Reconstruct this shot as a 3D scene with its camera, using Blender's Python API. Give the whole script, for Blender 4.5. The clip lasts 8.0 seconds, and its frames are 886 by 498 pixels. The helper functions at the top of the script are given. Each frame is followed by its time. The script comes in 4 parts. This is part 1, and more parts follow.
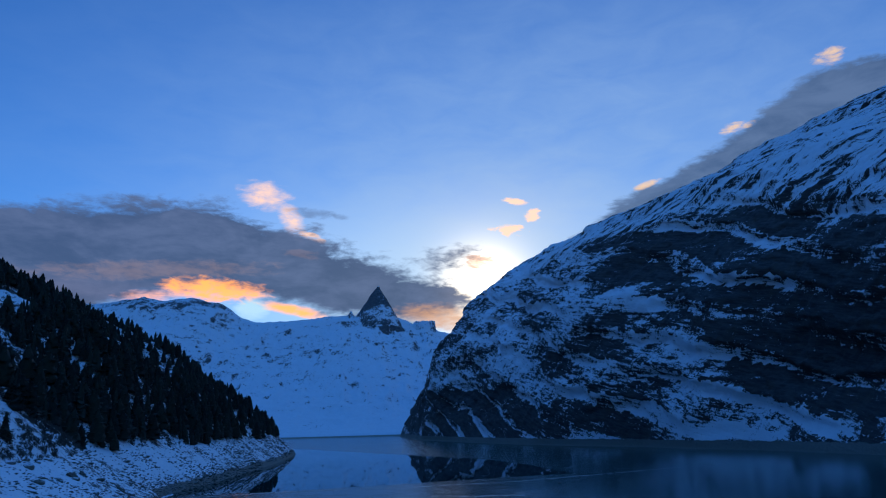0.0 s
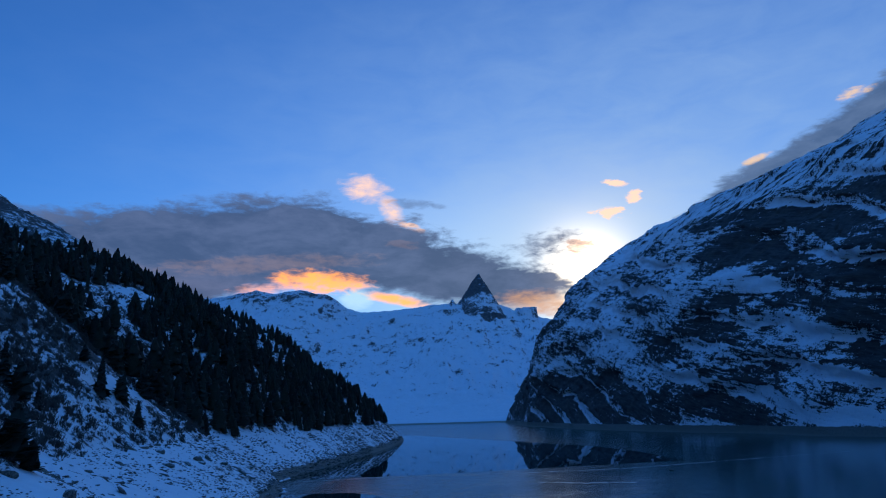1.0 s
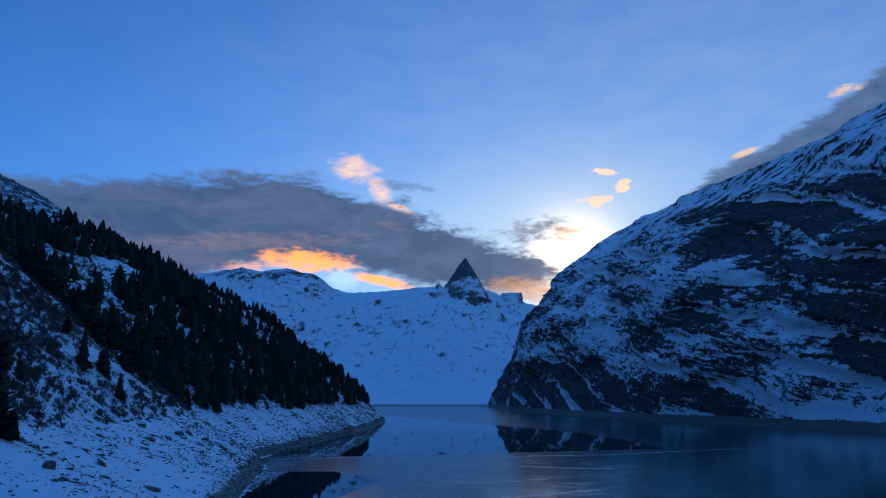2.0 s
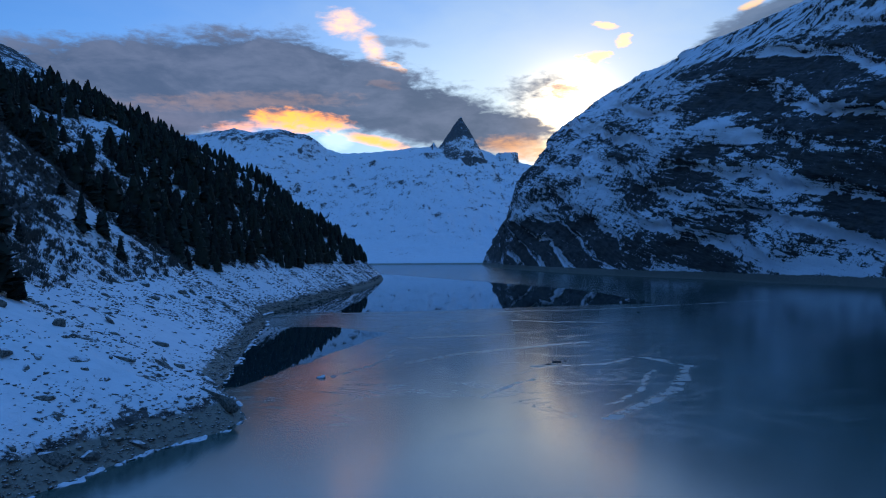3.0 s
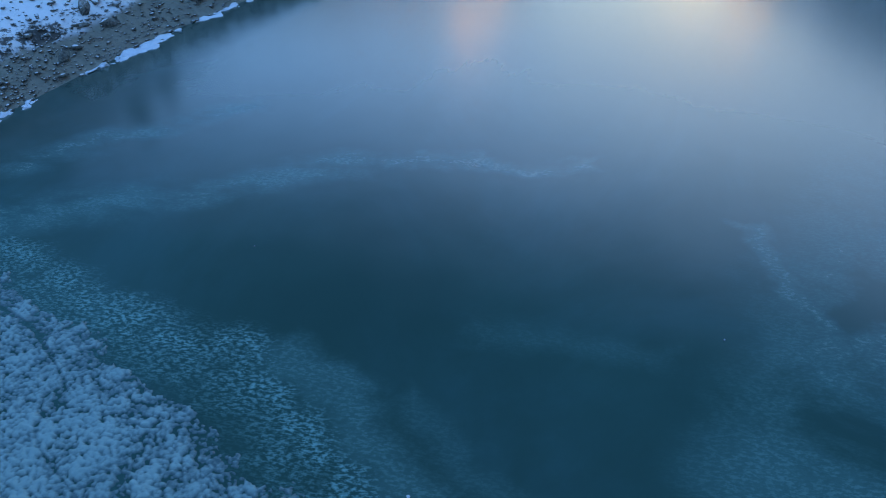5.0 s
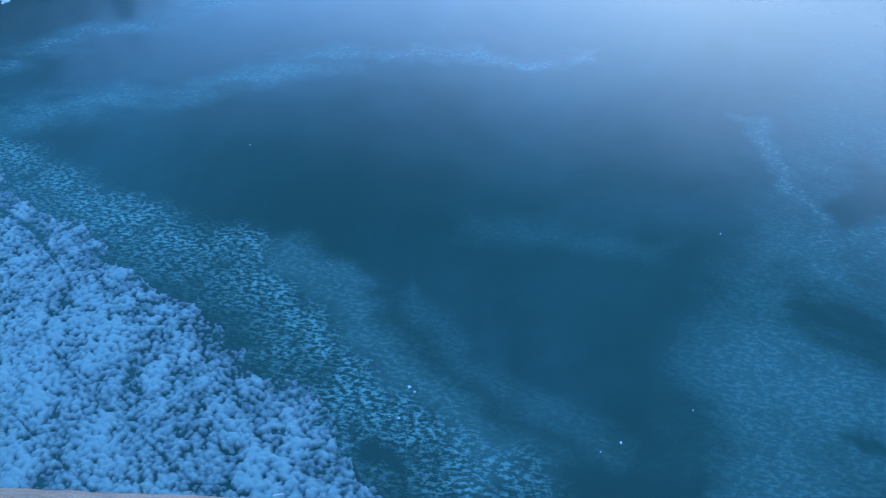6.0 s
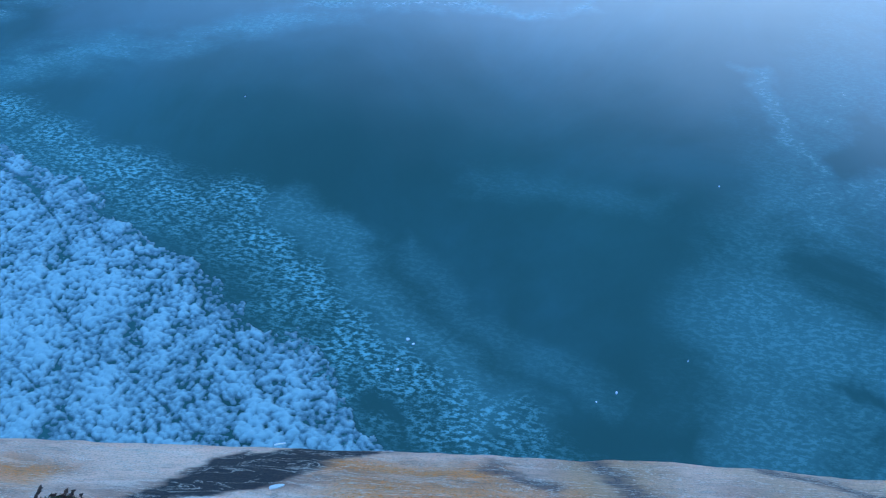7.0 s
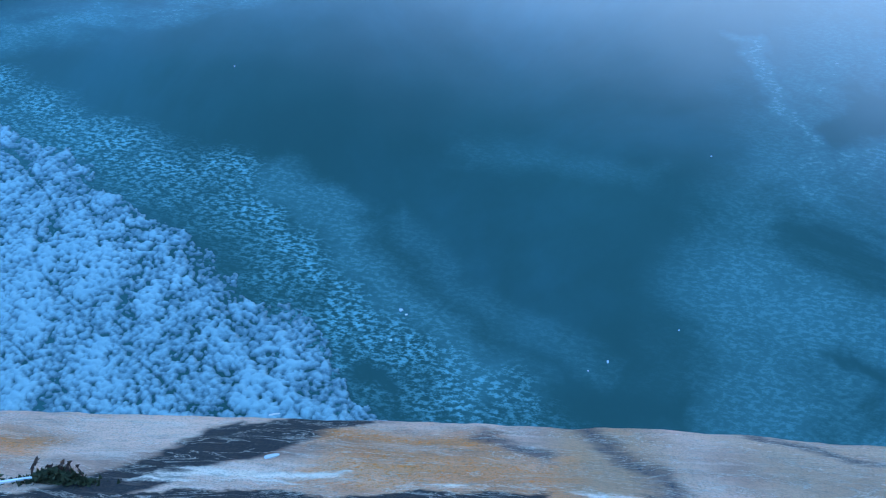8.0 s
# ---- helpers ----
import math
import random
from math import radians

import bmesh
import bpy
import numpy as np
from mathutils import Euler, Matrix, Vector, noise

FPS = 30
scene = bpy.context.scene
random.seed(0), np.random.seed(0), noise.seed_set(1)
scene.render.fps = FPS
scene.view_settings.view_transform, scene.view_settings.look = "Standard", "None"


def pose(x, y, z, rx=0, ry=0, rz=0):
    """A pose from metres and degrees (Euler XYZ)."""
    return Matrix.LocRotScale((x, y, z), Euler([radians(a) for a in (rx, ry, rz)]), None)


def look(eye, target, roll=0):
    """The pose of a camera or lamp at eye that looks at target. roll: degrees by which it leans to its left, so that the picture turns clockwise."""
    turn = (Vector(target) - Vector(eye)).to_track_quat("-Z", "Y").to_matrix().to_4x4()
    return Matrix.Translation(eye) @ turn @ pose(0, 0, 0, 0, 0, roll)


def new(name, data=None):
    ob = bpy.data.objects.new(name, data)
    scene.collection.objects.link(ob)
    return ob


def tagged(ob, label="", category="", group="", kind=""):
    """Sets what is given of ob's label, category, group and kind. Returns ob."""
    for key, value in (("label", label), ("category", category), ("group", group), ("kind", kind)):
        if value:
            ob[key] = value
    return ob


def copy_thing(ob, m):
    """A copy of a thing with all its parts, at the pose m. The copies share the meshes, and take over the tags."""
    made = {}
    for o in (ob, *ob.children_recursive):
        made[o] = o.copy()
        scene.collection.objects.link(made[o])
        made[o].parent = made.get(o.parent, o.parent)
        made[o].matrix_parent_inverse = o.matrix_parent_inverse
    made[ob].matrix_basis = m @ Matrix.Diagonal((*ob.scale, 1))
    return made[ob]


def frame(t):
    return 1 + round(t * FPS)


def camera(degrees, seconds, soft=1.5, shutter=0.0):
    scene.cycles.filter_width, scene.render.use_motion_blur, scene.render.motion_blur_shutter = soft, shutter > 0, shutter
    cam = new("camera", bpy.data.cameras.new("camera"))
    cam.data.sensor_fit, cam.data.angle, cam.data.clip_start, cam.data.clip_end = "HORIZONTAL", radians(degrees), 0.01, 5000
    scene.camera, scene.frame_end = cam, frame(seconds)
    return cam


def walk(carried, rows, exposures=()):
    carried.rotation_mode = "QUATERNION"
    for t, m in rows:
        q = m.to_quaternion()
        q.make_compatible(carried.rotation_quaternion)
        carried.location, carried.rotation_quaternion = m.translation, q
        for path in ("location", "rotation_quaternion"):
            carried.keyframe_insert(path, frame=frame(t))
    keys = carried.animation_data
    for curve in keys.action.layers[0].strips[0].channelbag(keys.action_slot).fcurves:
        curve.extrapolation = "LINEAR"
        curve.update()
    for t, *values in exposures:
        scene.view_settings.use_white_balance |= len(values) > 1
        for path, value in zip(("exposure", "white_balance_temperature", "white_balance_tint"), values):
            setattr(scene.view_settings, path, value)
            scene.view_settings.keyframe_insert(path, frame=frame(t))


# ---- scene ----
cam = camera(63.2, 8.0, soft=1.1)
EYE = (0.0, 0.0, 35.0)
# seconds, yaw, pitch, roll
TURNS = [
    (0.0, -6.82, 13.60, 1.41),
    (0.1, -6.06, 13.25, 0.90),
    (0.2, -4.72, 12.50, 0.95),
    (0.3, -3.66, 12.28, 1.00),
    (0.4, -2.03, 11.74, 1.20),
    (0.5, -0.59, 11.28, 1.57),
    (0.6, 0.32, 11.20, 1.70),
    (0.8, 1.55, 12.05, 1.90),
    (1.0, 1.30, 12.79, 1.58),
    (1.2, 0.53, 12.51, 0.69),
    (2.3, -0.07, 9.97, -0.10),
    (2.5, 0.00, 7.95, -0.00),
    (3.0, -0.39, 0.36, 0.32),
    (3.5, 1.38, -11.55, -0.59),
    (4.0, 4.90, -19.28, 0.59),
    (4.5, 7.36, -27.89, 1.44),
    (5.0, 8.66, -34.80, 1.75),
    (5.2, 8.83, -37.19, 1.90),
    (6.3, 8.03, -44.26, 2.14),
    (6.5, 8.07, -45.05, 2.27),
    (7.0, 7.99, -46.71, 2.06),
    (7.5, 7.80, -48.36, 1.79),
    (8.0, 7.40, -49.04, 1.79),
]
walk(cam, [(t, pose(*EYE, 90 + p, r, w)) for t, w, p, r in TURNS],
     exposures=[(0.0, 0.05, 6500, 10), (2.5, 0.05, 6500, 10), (3.0, 0.45, 8000, 10), (3.5, 1.15, 11000, 11), (4.0, 1.35, 13500, 8), (4.5, 1.35, 13500, 8),
                (5.2, 1.85, 11000, 7), (6.3, 2.55, 9500, 6), (7.0, 2.65, 9500, 6), (8.0, 2.75, 9500, 6)])


# ---- node helpers ----
class Nodes:
    """Short-hand for building node trees."""

    def __init__(self, tree):
        self.t = tree
        tree.nodes.clear()

    def add(self, kind, **props):
        n = self.t.nodes.new(kind)
        for k, v in props.items():
            setattr(n, k, v)
        return n

    def put(self, socket, value):
        if isinstance(value, bpy.types.NodeSocket):
            self.t.links.new(value, socket)
        elif isinstance(value, (tuple, list)) and len(value) == 3 and socket.type == "RGBA":
            socket.default_value = (*value, 1)
        else:
            socket.default_value = value

    def m(self, op, a, b=0.0, c=0.0, clamp=False):
        n = self.add("ShaderNodeMath", operation=op, use_clamp=clamp)
        for s, v in zip(n.inputs, (a, b, c)):
            self.put(s, v)
        return n.outputs[0]

    def step(self, v, lo, hi, smooth=True):
        n = self.add("ShaderNodeMapRange", interpolation_type="SMOOTHSTEP" if smooth else "LINEAR")
        for k, x in (("Value", v), ("From Min", lo), ("From Max", hi)):
            self.put(n.inputs[k], x)
        return n.outputs[0]

    def mix(self, f, a, b, blend="MIX"):
        n = self.add("ShaderNodeMix", data_type="RGBA", blend_type=blend)
        self.put(n.inputs[0], f)
        self.put(n.inputs[6], a)
        self.put(n.inputs[7], b)
        return n.outputs[2]

    def noise(self, vec, scale, detail=4, rough=0.55, distort=0.0):
        n = self.add("ShaderNodeTexNoise")
        self.put(n.inputs["Vector"], vec)
        for k, x in (("Scale", scale), ("Detail", detail), ("Roughness", rough), ("Distortion", distort)):
            n.inputs[k].default_value = x
        return n.outputs["Fac"]

    def voronoi(self, vec, scale, feature="F1"):
        n = self.add("ShaderNodeTexVoronoi", feature=feature)
        self.put(n.inputs["Vector"], vec)
        n.inputs["Scale"].default_value = scale
        return n.outputs["Distance"]

    def xyz(self, vec):
        n = self.add("ShaderNodeSeparateXYZ")
        self.put(n.inputs[0], vec)
        return n.outputs

    def vec(self, x, y, z):
        n = self.add("ShaderNodeCombineXYZ")
        for s, v in zip(n.inputs, (x, y, z)):
            self.put(s, v)
        return n.outputs[0]

    def mapped(self, vec, scale=(1, 1, 1), rot=(0, 0, 0)):
        n = self.add("ShaderNodeMapping")
        self.put(n.inputs["Vector"], vec)
        n.inputs["Scale"].default_value = scale
        n.inputs["Rotation"].default_value = [radians(a) for a in rot]
        return n.outputs[0]

    def place(self):
        return self.add("ShaderNodeNewGeometry").outputs["Position"]

    def bump(self, height, strength=0.5, distance=0.1):
        n = self.add("ShaderNodeBump")
        self.put(n.inputs["Height"], height)
        n.inputs["Strength"].default_value, n.inputs["Distance"].default_value = strength, distance
        return n.outputs[0]


def material(name):
    mat = bpy.data.materials.new(name)
    mat.use_nodes = True
    return mat, Nodes(mat.node_tree)


def surface(n, colour, rough, normal=None, **more):
    b = n.add("ShaderNodeBsdfPrincipled")
    n.put(b.inputs["Base Color"], colour)
    n.put(b.inputs["Roughness"], rough)
    if normal is not None:
        n.put(b.inputs["Normal"], normal)
    for k, v in more.items():
        n.put(b.inputs[k.replace("_", " ")], v)
    out = n.add("ShaderNodeOutputMaterial")
    n.t.links.new(b.outputs[0], out.inputs[0])


# ---- sky: dusk, the sun just under the ridge, with its clouds ----
SUN_AZ, SUN_EL = 10.0, 1.5
world = bpy.data.worlds.new("dusk_sky")
scene.world = world
world.use_nodes = True
w = Nodes(world.node_tree)
ray = w.add("ShaderNodeTexCoord").outputs["Generated"]
rx, ry, rz = w.xyz(ray)
AZ = w.m("MULTIPLY", w.m("ARCTAN2", rx, ry), 180 / math.pi)
EL = w.m("MULTIPLY", w.m("ARCSINE", rz), 180 / math.pi)
sky = w.add("ShaderNodeTexSky", sky_type="NISHITA", sun_disc=False, sun_elevation=radians(SUN_EL), sun_rotation=radians(SUN_AZ),
            altitude=1900, air_density=1.0, dust_density=0.6, ozone_density=3.0)
SKY_STRENGTH = 0.30
lit = w.add("ShaderNodeVectorMath", operation="SCALE")
w.put(lit.inputs[0], sky.outputs[0])
lit.inputs["Scale"].default_value = SKY_STRENGTH
base = w.mix(1.0, lit.outputs[0], (0.50, 1.0, 1.6), "MULTIPLY")
# unseen sky overhead, brightness added there to light the snow and water
base = w.mix(w.step(EL, 40.0, 78.0), base, w.mix(1.0, base, (6.0, 5.6, 4.7), "MULTIPLY"))
flat = w.vec(AZ, w.m("MULTIPLY", EL, 2.6), 0.0)
swirl = w.noise(flat, 0.17, 6, 0.6, 0.4)
fine = w.noise(flat, 0.75, 6, 0.62, 0.3)
broad = w.m("MULTIPLY", w.m("SUBTRACT", swirl, 0.5), 3.2)
ragged = w.m("ADD", w.m("MULTIPLY", broad, 0.5), w.m("MULTIPLY", w.m("SUBTRACT", fine, 0.5), 4.0))


def path_of(pts):
    """A height that follows straight runs through (azimuth, elevation) pairs."""
    out, last = pts[0][1], 0.0
    for (a0, e0), (a1, e1) in zip(pts, pts[1:]):
        k = (e1 - e0) / (a1 - a0)
        out = w.m("ADD", out, w.m("MULTIPLY", w.m("MAXIMUM", w.m("SUBTRACT", AZ, a0), 0.0), k - last))
        last = k
    return out


lobes = w.m("ADD", w.m("MULTIPLY", w.m("SUBTRACT", swirl, 0.5), 4.5), w.m("MULTIPLY", w.m("SUBTRACT", fine, 0.5), 2.2))


def bank(top, bottom, soft_top, soft_bottom, rag=1.0):
    """A bank of cloud between two outlines."""
    up = w.step(w.m("ADD", w.m("SUBTRACT", path_of(top), EL), w.m("MULTIPLY", lobes, rag)), 0.0, soft_top)
    down = w.step(w.m("SUBTRACT", w.m("SUBTRACT", EL, path_of(bottom)), w.m("MULTIPLY", lobes, rag * 0.6)), -0.3, soft_bottom)
    return w.m("MULTIPLY", up, down)


def puff(a, e, ra, re, tilt=0.0, rag=1.0, soft=0.5, edge=None):
    """How dense a cloud is that lies round azimuth a and elevation e."""
    da = w.m("SUBTRACT", AZ, a)
    de = w.m("SUBTRACT", w.m("SUBTRACT", EL, e), w.m("MULTIPLY", da, tilt))
    q = w.m("ADD", w.m("POWER", w.m("ABSOLUTE", w.m("DIVIDE", da, ra)), 2.0), w.m("POWER", w.m("ABSOLUTE", w.m("DIVIDE", de, re)), 2.0))
    v = w.m("ADD", w.m("SUBTRACT", 1.0, q), w.m("MULTIPLY", edge or ragged, rag))
    return w.step(v, 0.0, soft)


def both(*fs):
    out = fs[0]
    for f in fs[1:]:
        out = w.m("MAXIMUM", out, f)
    return out


def halo(a, e, ra, re):
    q = w.m("ADD", w.m("POWER", w.m("ABSOLUTE", w.m("DIVIDE", w.m("SUBTRACT", AZ, a), ra)), 2.0), w.m("POWER", w.m("ABSOLUTE", w.m("DIVIDE", w.m("SUBTRACT", EL, e), re)), 2.0))
    return w.m("POWER", 2.718, w.m("MULTIPLY", q, -1.0))


VEIL = (0.95, 0.92, 0.85)
# veil of thin high cloud towards the sunset, then its glow
col = w.mix(w.m("MULTIPLY", halo(18, 17, 34, 16), w.m("ADD", 0.25, w.m("MULTIPLY", swirl, 0.6))), base, (0.32, 0.50, 0.78))
col = w.mix(w.m("MULTIPLY", halo(6, 10, 16, 6.5), 0.75), col, (0.55, 0.76, 0.95))
col = w.mix(w.m("MULTIPLY", halo(11.5, 14.0, 8.0, 4.5), 0.24), col, VEIL)
col = w.mix(w.m("MULTIPLY", halo(10.4, 10.0, 3.0, 3.0), 0.85), col, (3.0, 2.5, 1.8))
dark = both(bank(((-60, 13.0), (-30, 14.9), (-25, 15.9), (-17, 17.2), (-10, 17.3), (-6.5, 16.0), (-3, 15.1), (0.7, 14.1), (3.5, 12.6), (7.6, 11.7), (10, 9.6), (13, 6.0)),
                ((-60, 5.0), (-30, 6.5), (-20, 7.8), (-16, 9.4), (-11, 10.2), (-7.4, 9.7), (-2, 8.0), (4, 7.6), (9, 8.3), (14, 9.0)), 1.3, 1.1), puff(7.8, 12.8, 3.4, 1.3, 0.1, 0.8, 1.6))
wisp = puff(-3.4, 16.4, 2.8, 0.45, -0.1, 0.7, 1.2)
side = w.m("MULTIPLY", bank(((0, 5.0), (15, 12.6), (17.6, 14.3), (21, 16.4), (25.5, 18.4), (30, 20.4), (34.4, 22.8), (37, 24.2), (41.6, 24.3), (60, 26)), ((0, -5.0), (60, 5.0)), 1.0, 0.5, 0.75), w.step(AZ, 14.0, 18.5))
pink = both(puff(-7.2, 17.6, 2.4, 1.3, -0.1, 0.5, 1.5), puff(-5.2, 16.0, 1.3, 1.5, -0.7, 0.5, 1.5), puff(13.2, 17.1, 1.2, 0.35, -0.2, 0.9, 0.9), puff(14.6, 16.0, 0.7, 0.6, 0, 0.9, 0.9),
            puff(12.6, 14.9, 1.5, 0.5, -0.1, 1.2, 0.9), puff(-3.6, 14.6, 1.6, 0.35, -0.3, 0.9, 0.9), puff(9.8, 12.6, 1.5, 0.7, -0.1, 1.0, 0.9), puff(-4.2, 13.2, 1.8, 0.4, -0.1, 0.9, 0.9))
flame = both(puff(-10.8, 10.3, 4.8, 1.1, -0.05, 0.55, 1.1), puff(-15.0, 9.7, 3.4, 0.6, 0.1, 0.6, 2.2), puff(-4.9, 8.85, 3.4, 0.55, -0.2, 0.4, 1.2))
spots = both(puff(23.9, 17.6, 1.3, 0.3, 0.25, 0.6, 1.2), puff(30.9, 20.9, 1.4, 0.42, 0.1, 0.8, 1.3), puff(38.0, 24.4, 1.2, 0.7, 0.1, 0.8, 1.5))
haze = puff(-25, 9.8, 15, 1.7, 0.0, 0.3, 1.4, broad)
warm = puff(-15, 11.6, 10, 0.9, 0.06, 0.7, 1.2)
gap = puff(-7.9, 8.9, 1.6, 1.0, 0, 0.3, 0.9)
low = puff(7.0, 8.2, 4.5, 1.2, -0.1, 0.4, 1.2)
grey = w.mix(w.step(w.m("ADD", w.m("MULTIPLY", swirl, 0.75), w.m("MULTIPLY", fine, 0.25)), 0.36, 0.66), (0.052, 0.088, 0.185), (0.095, 0.140, 0.27))
col = w.mix(w.m("MULTIPLY", pink, 0.85), col, (1.3, 0.80, 0.54))
col = w.mix(w.m("MULTIPLY", wisp, 0.5), col, grey)
col = w.mix(w.m("MULTIPLY", dark, 0.94), col, grey)
col = w.mix(w.m("MULTIPLY", side, 0.92), col, w.mix(w.step(swirl, 0.35, 0.65), (0.055, 0.105, 0.22), (0.10, 0.165, 0.31)))
col = w.mix(w.m("MULTIPLY", haze, 0.45), col, (0.20, 0.20, 0.32))
col = w.mix(w.m("MULTIPLY", warm, 0.28), col, (0.42, 0.27, 0.23))
col = w.mix(w.m("MULTIPLY", low, 0.85), col, (0.70, 0.38, 0.22))
col = w.mix(w.m("MULTIPLY", gap, 0.9), col, (0.50, 0.78, 0.95))
col = w.mix(w.m("MULTIPLY", flame, 0.92), col, (1.7, 0.60, 0.12))
col = w.mix(w.m("MULTIPLY", spots, 0.85), col, (1.0, 0.66, 0.38))
bg = w.add("ShaderNodeBackground")
w.put(bg.inputs["Color"], col)
w.t.links.new(bg.outputs[0], w.add("ShaderNodeOutputWorld").inputs[0])

sun = new("sun", bpy.data.lights.new("sun", "SUN"))
sun.data.energy, sun.data.angle, sun.data.color = 0.5, radians(10), (1.0, 0.72, 0.48)
sun.matrix_world = look((0, 0, 0), (-math.sin(radians(SUN_AZ)) * math.cos(radians(SUN_EL)), -math.cos(radians(SUN_AZ)) * math.cos(radians(SUN_EL)), -math.sin(radians(SUN_EL))))


# ---- materials ----
def snowy_rock(name, rock_a, rock_b, lo, hi, scale, snow=(0.80, 0.83, 0.88), dip=0.0, flat=1.0, wob=0.5, bare=None, slope=1.0, streak=1.0, banded=0.9, crag=None):
    """Rock with snow lying where it is flat enough. lo, hi: the range of upward facing over which snow takes hold; dip: degrees by which the
    beds lean along y; flat: how far they are drawn out along themselves; bare: the height under which the shore is washed clean."""
    mat, n = material(name)
    p = n.place()
    x, y, z = n.xyz(p)
    up = n.xyz(n.add("ShaderNodeNewGeometry").outputs["Normal"])[2]
    c, s = math.cos(radians(dip)), math.sin(radians(dip))
    bed = n.m("SUBTRACT", n.m("MULTIPLY", z, c), n.m("MULTIPLY", y, s))
    along = n.m("ADD", n.m("MULTIPLY", y, c), n.m("MULTIPLY", z, s))
    lay = n.vec(n.m("DIVIDE", x, flat), n.m("DIVIDE", along, flat), bed)
    big = n.noise(lay, scale, 5, 0.6, 0.4)
    small = n.noise(lay, scale * 5, 6, 0.68, 0.3)
    zone = n.noise(n.vec(n.m("DIVIDE", x, flat * 3), n.m("DIVIDE", along, flat * 2.5), bed), scale * 0.28, 4, 0.6, 0.5)
    v = n.m("ADD", n.m("SUBTRACT", big, 0.5), n.m("MULTIPLY", n.m("SUBTRACT", small, 0.5), streak))
    up = n.m("ADD", n.m("MULTIPLY", up, slope), (1 - slope) * 0.62)
    v = n.m("ADD", v, n.m("MULTIPLY", n.m("SUBTRACT", zone, 0.5), banded))
    if crag:
        v = n.m("SUBTRACT", v, n.m("MULTIPLY", n.step(z, crag[0], crag[0] + 40), crag[1]))
    mask = n.step(n.m("ADD", up, n.m("MULTIPLY", v, wob)), lo, hi)
    stone = n.mix(n.step(n.noise(lay, scale * 3, 6, 0.7), 0.35, 0.65), rock_a, rock_b)
    if bare:
        wash = n.step(n.m("ADD", z, n.m("MULTIPLY", n.m("SUBTRACT", n.noise(p, 0.15, 5), 0.5), bare[1])), bare[0], bare[0] + 0.8)
        mask = n.m("MULTIPLY", mask, wash)
        stone = n.mix(wash, n.mix(n.noise(p, 0.7, 6, 0.7), (0.14, 0.128, 0.105), (0.42, 0.38, 0.31)), stone)
    white = n.mix(n.noise(p, scale * 2, 3), snow, tuple(k * 0.84 for k in snow))
    h = n.m("ADD", small, n.m("MULTIPLY", mask, 0.3))
    surface(n, n.mix(mask, stone, white), n.m("SUBTRACT", 0.92, n.m("MULTIPLY", mask, 0.25)), n.bump(h, 0.8, 0.05 / scale))
    return mat



def cliff_material():
    """Dark bedded rock; snow as it has settled on the ledges, broken up finely."""
    mat, n = material("cliff_rock_snow")
    p = n.place()
    x, y, z = n.xyz(p)
    up = n.xyz(n.add("ShaderNodeNewGeometry").outputs["Normal"])[2]
    lies = n.add("ShaderNodeAttribute", attribute_name="snow").outputs["Fac"]
    slope = n.add("ShaderNodeAttribute", attribute_name="slope").outputs["Fac"]
    bed = n.m("SUBTRACT", z, n.m("MULTIPLY", y, 0.27))
    lay = n.vec(n.m("MULTIPLY", x, 0.16), n.m("MULTIPLY", y, 0.16), bed)
    fall = n.vec(n.m("MULTIPLY", x, 0.12), n.m("ADD", y, n.m("MULTIPLY", x, 0.3)), n.m("MULTIPLY", z, 0.2))
    steep = n.vec(x, n.m("ADD", y, n.m("MULTIPLY", z, 0.5)), n.m("MULTIPLY", z, 0.25))
    a = n.m("ADD", n.m("MULTIPLY", n.noise(lay, 0.30, 5, 0.68, 0.3), 0.65), n.m("MULTIPLY", n.noise(steep, 0.16, 5, 0.68, 0.3), 0.35))
    b = n.noise(fall, 0.14, 6, 0.68, 0.2)
    mixed = n.m("ADD", n.m("MULTIPLY", a, n.m("SUBTRACT", 1.0, slope)), n.m("MULTIPLY", b, slope))
    crumb = n.noise(p, 0.55, 5, 0.7)
    v = n.m("ADD", lies, n.m("ADD", n.m("MULTIPLY", n.m("SUBTRACT", mixed, 0.5), 3.4), n.m("MULTIPLY", n.m("SUBTRACT", crumb, 0.5), 1.5)))
    v = n.m("ADD", v, n.m("MULTIPLY", n.m("SUBTRACT", up, 0.55), 0.45))
    mask = n.step(v, -0.04, 0.14)
    wash = n.step(n.m("ADD", z, n.m("MULTIPLY", n.m("SUBTRACT", n.noise(p, 0.15, 5), 0.5), 5.0)), 9.0, 9.8)
    mask = n.m("MULTIPLY", mask, wash)
    stone = n.mix(n.step(n.noise(lay, 0.4, 6, 0.7), 0.35, 0.65), (0.018, 0.019, 0.021), (0.062, 0.060, 0.058))
    stone = n.mix(n.m("MULTIPLY", n.step(n.noise(steep, 0.05, 5, 0.65), 0.50, 0.68), 0.5), stone, (0.075, 0.060, 0.046))
    stone = n.mix(wash, n.mix(n.noise(p, 0.5, 6, 0.7), (0.09, 0.085, 0.075), (0.26, 0.24, 0.20)), stone)
    white = n.mix(n.noise(p, 0.3, 3), (0.78, 0.81, 0.86), (0.66, 0.70, 0.77))
    h = n.m("ADD", n.m("ADD", mixed, n.m("MULTIPLY", crumb, 0.4)), n.m("MULTIPLY", mask, 0.25))
    surface(n, n.mix(mask, stone, white), n.m("SUBTRACT", 0.92, n.m("MULTIPLY", mask, 0.25)), n.bump(h, 1.0, 1.6))
    return mat


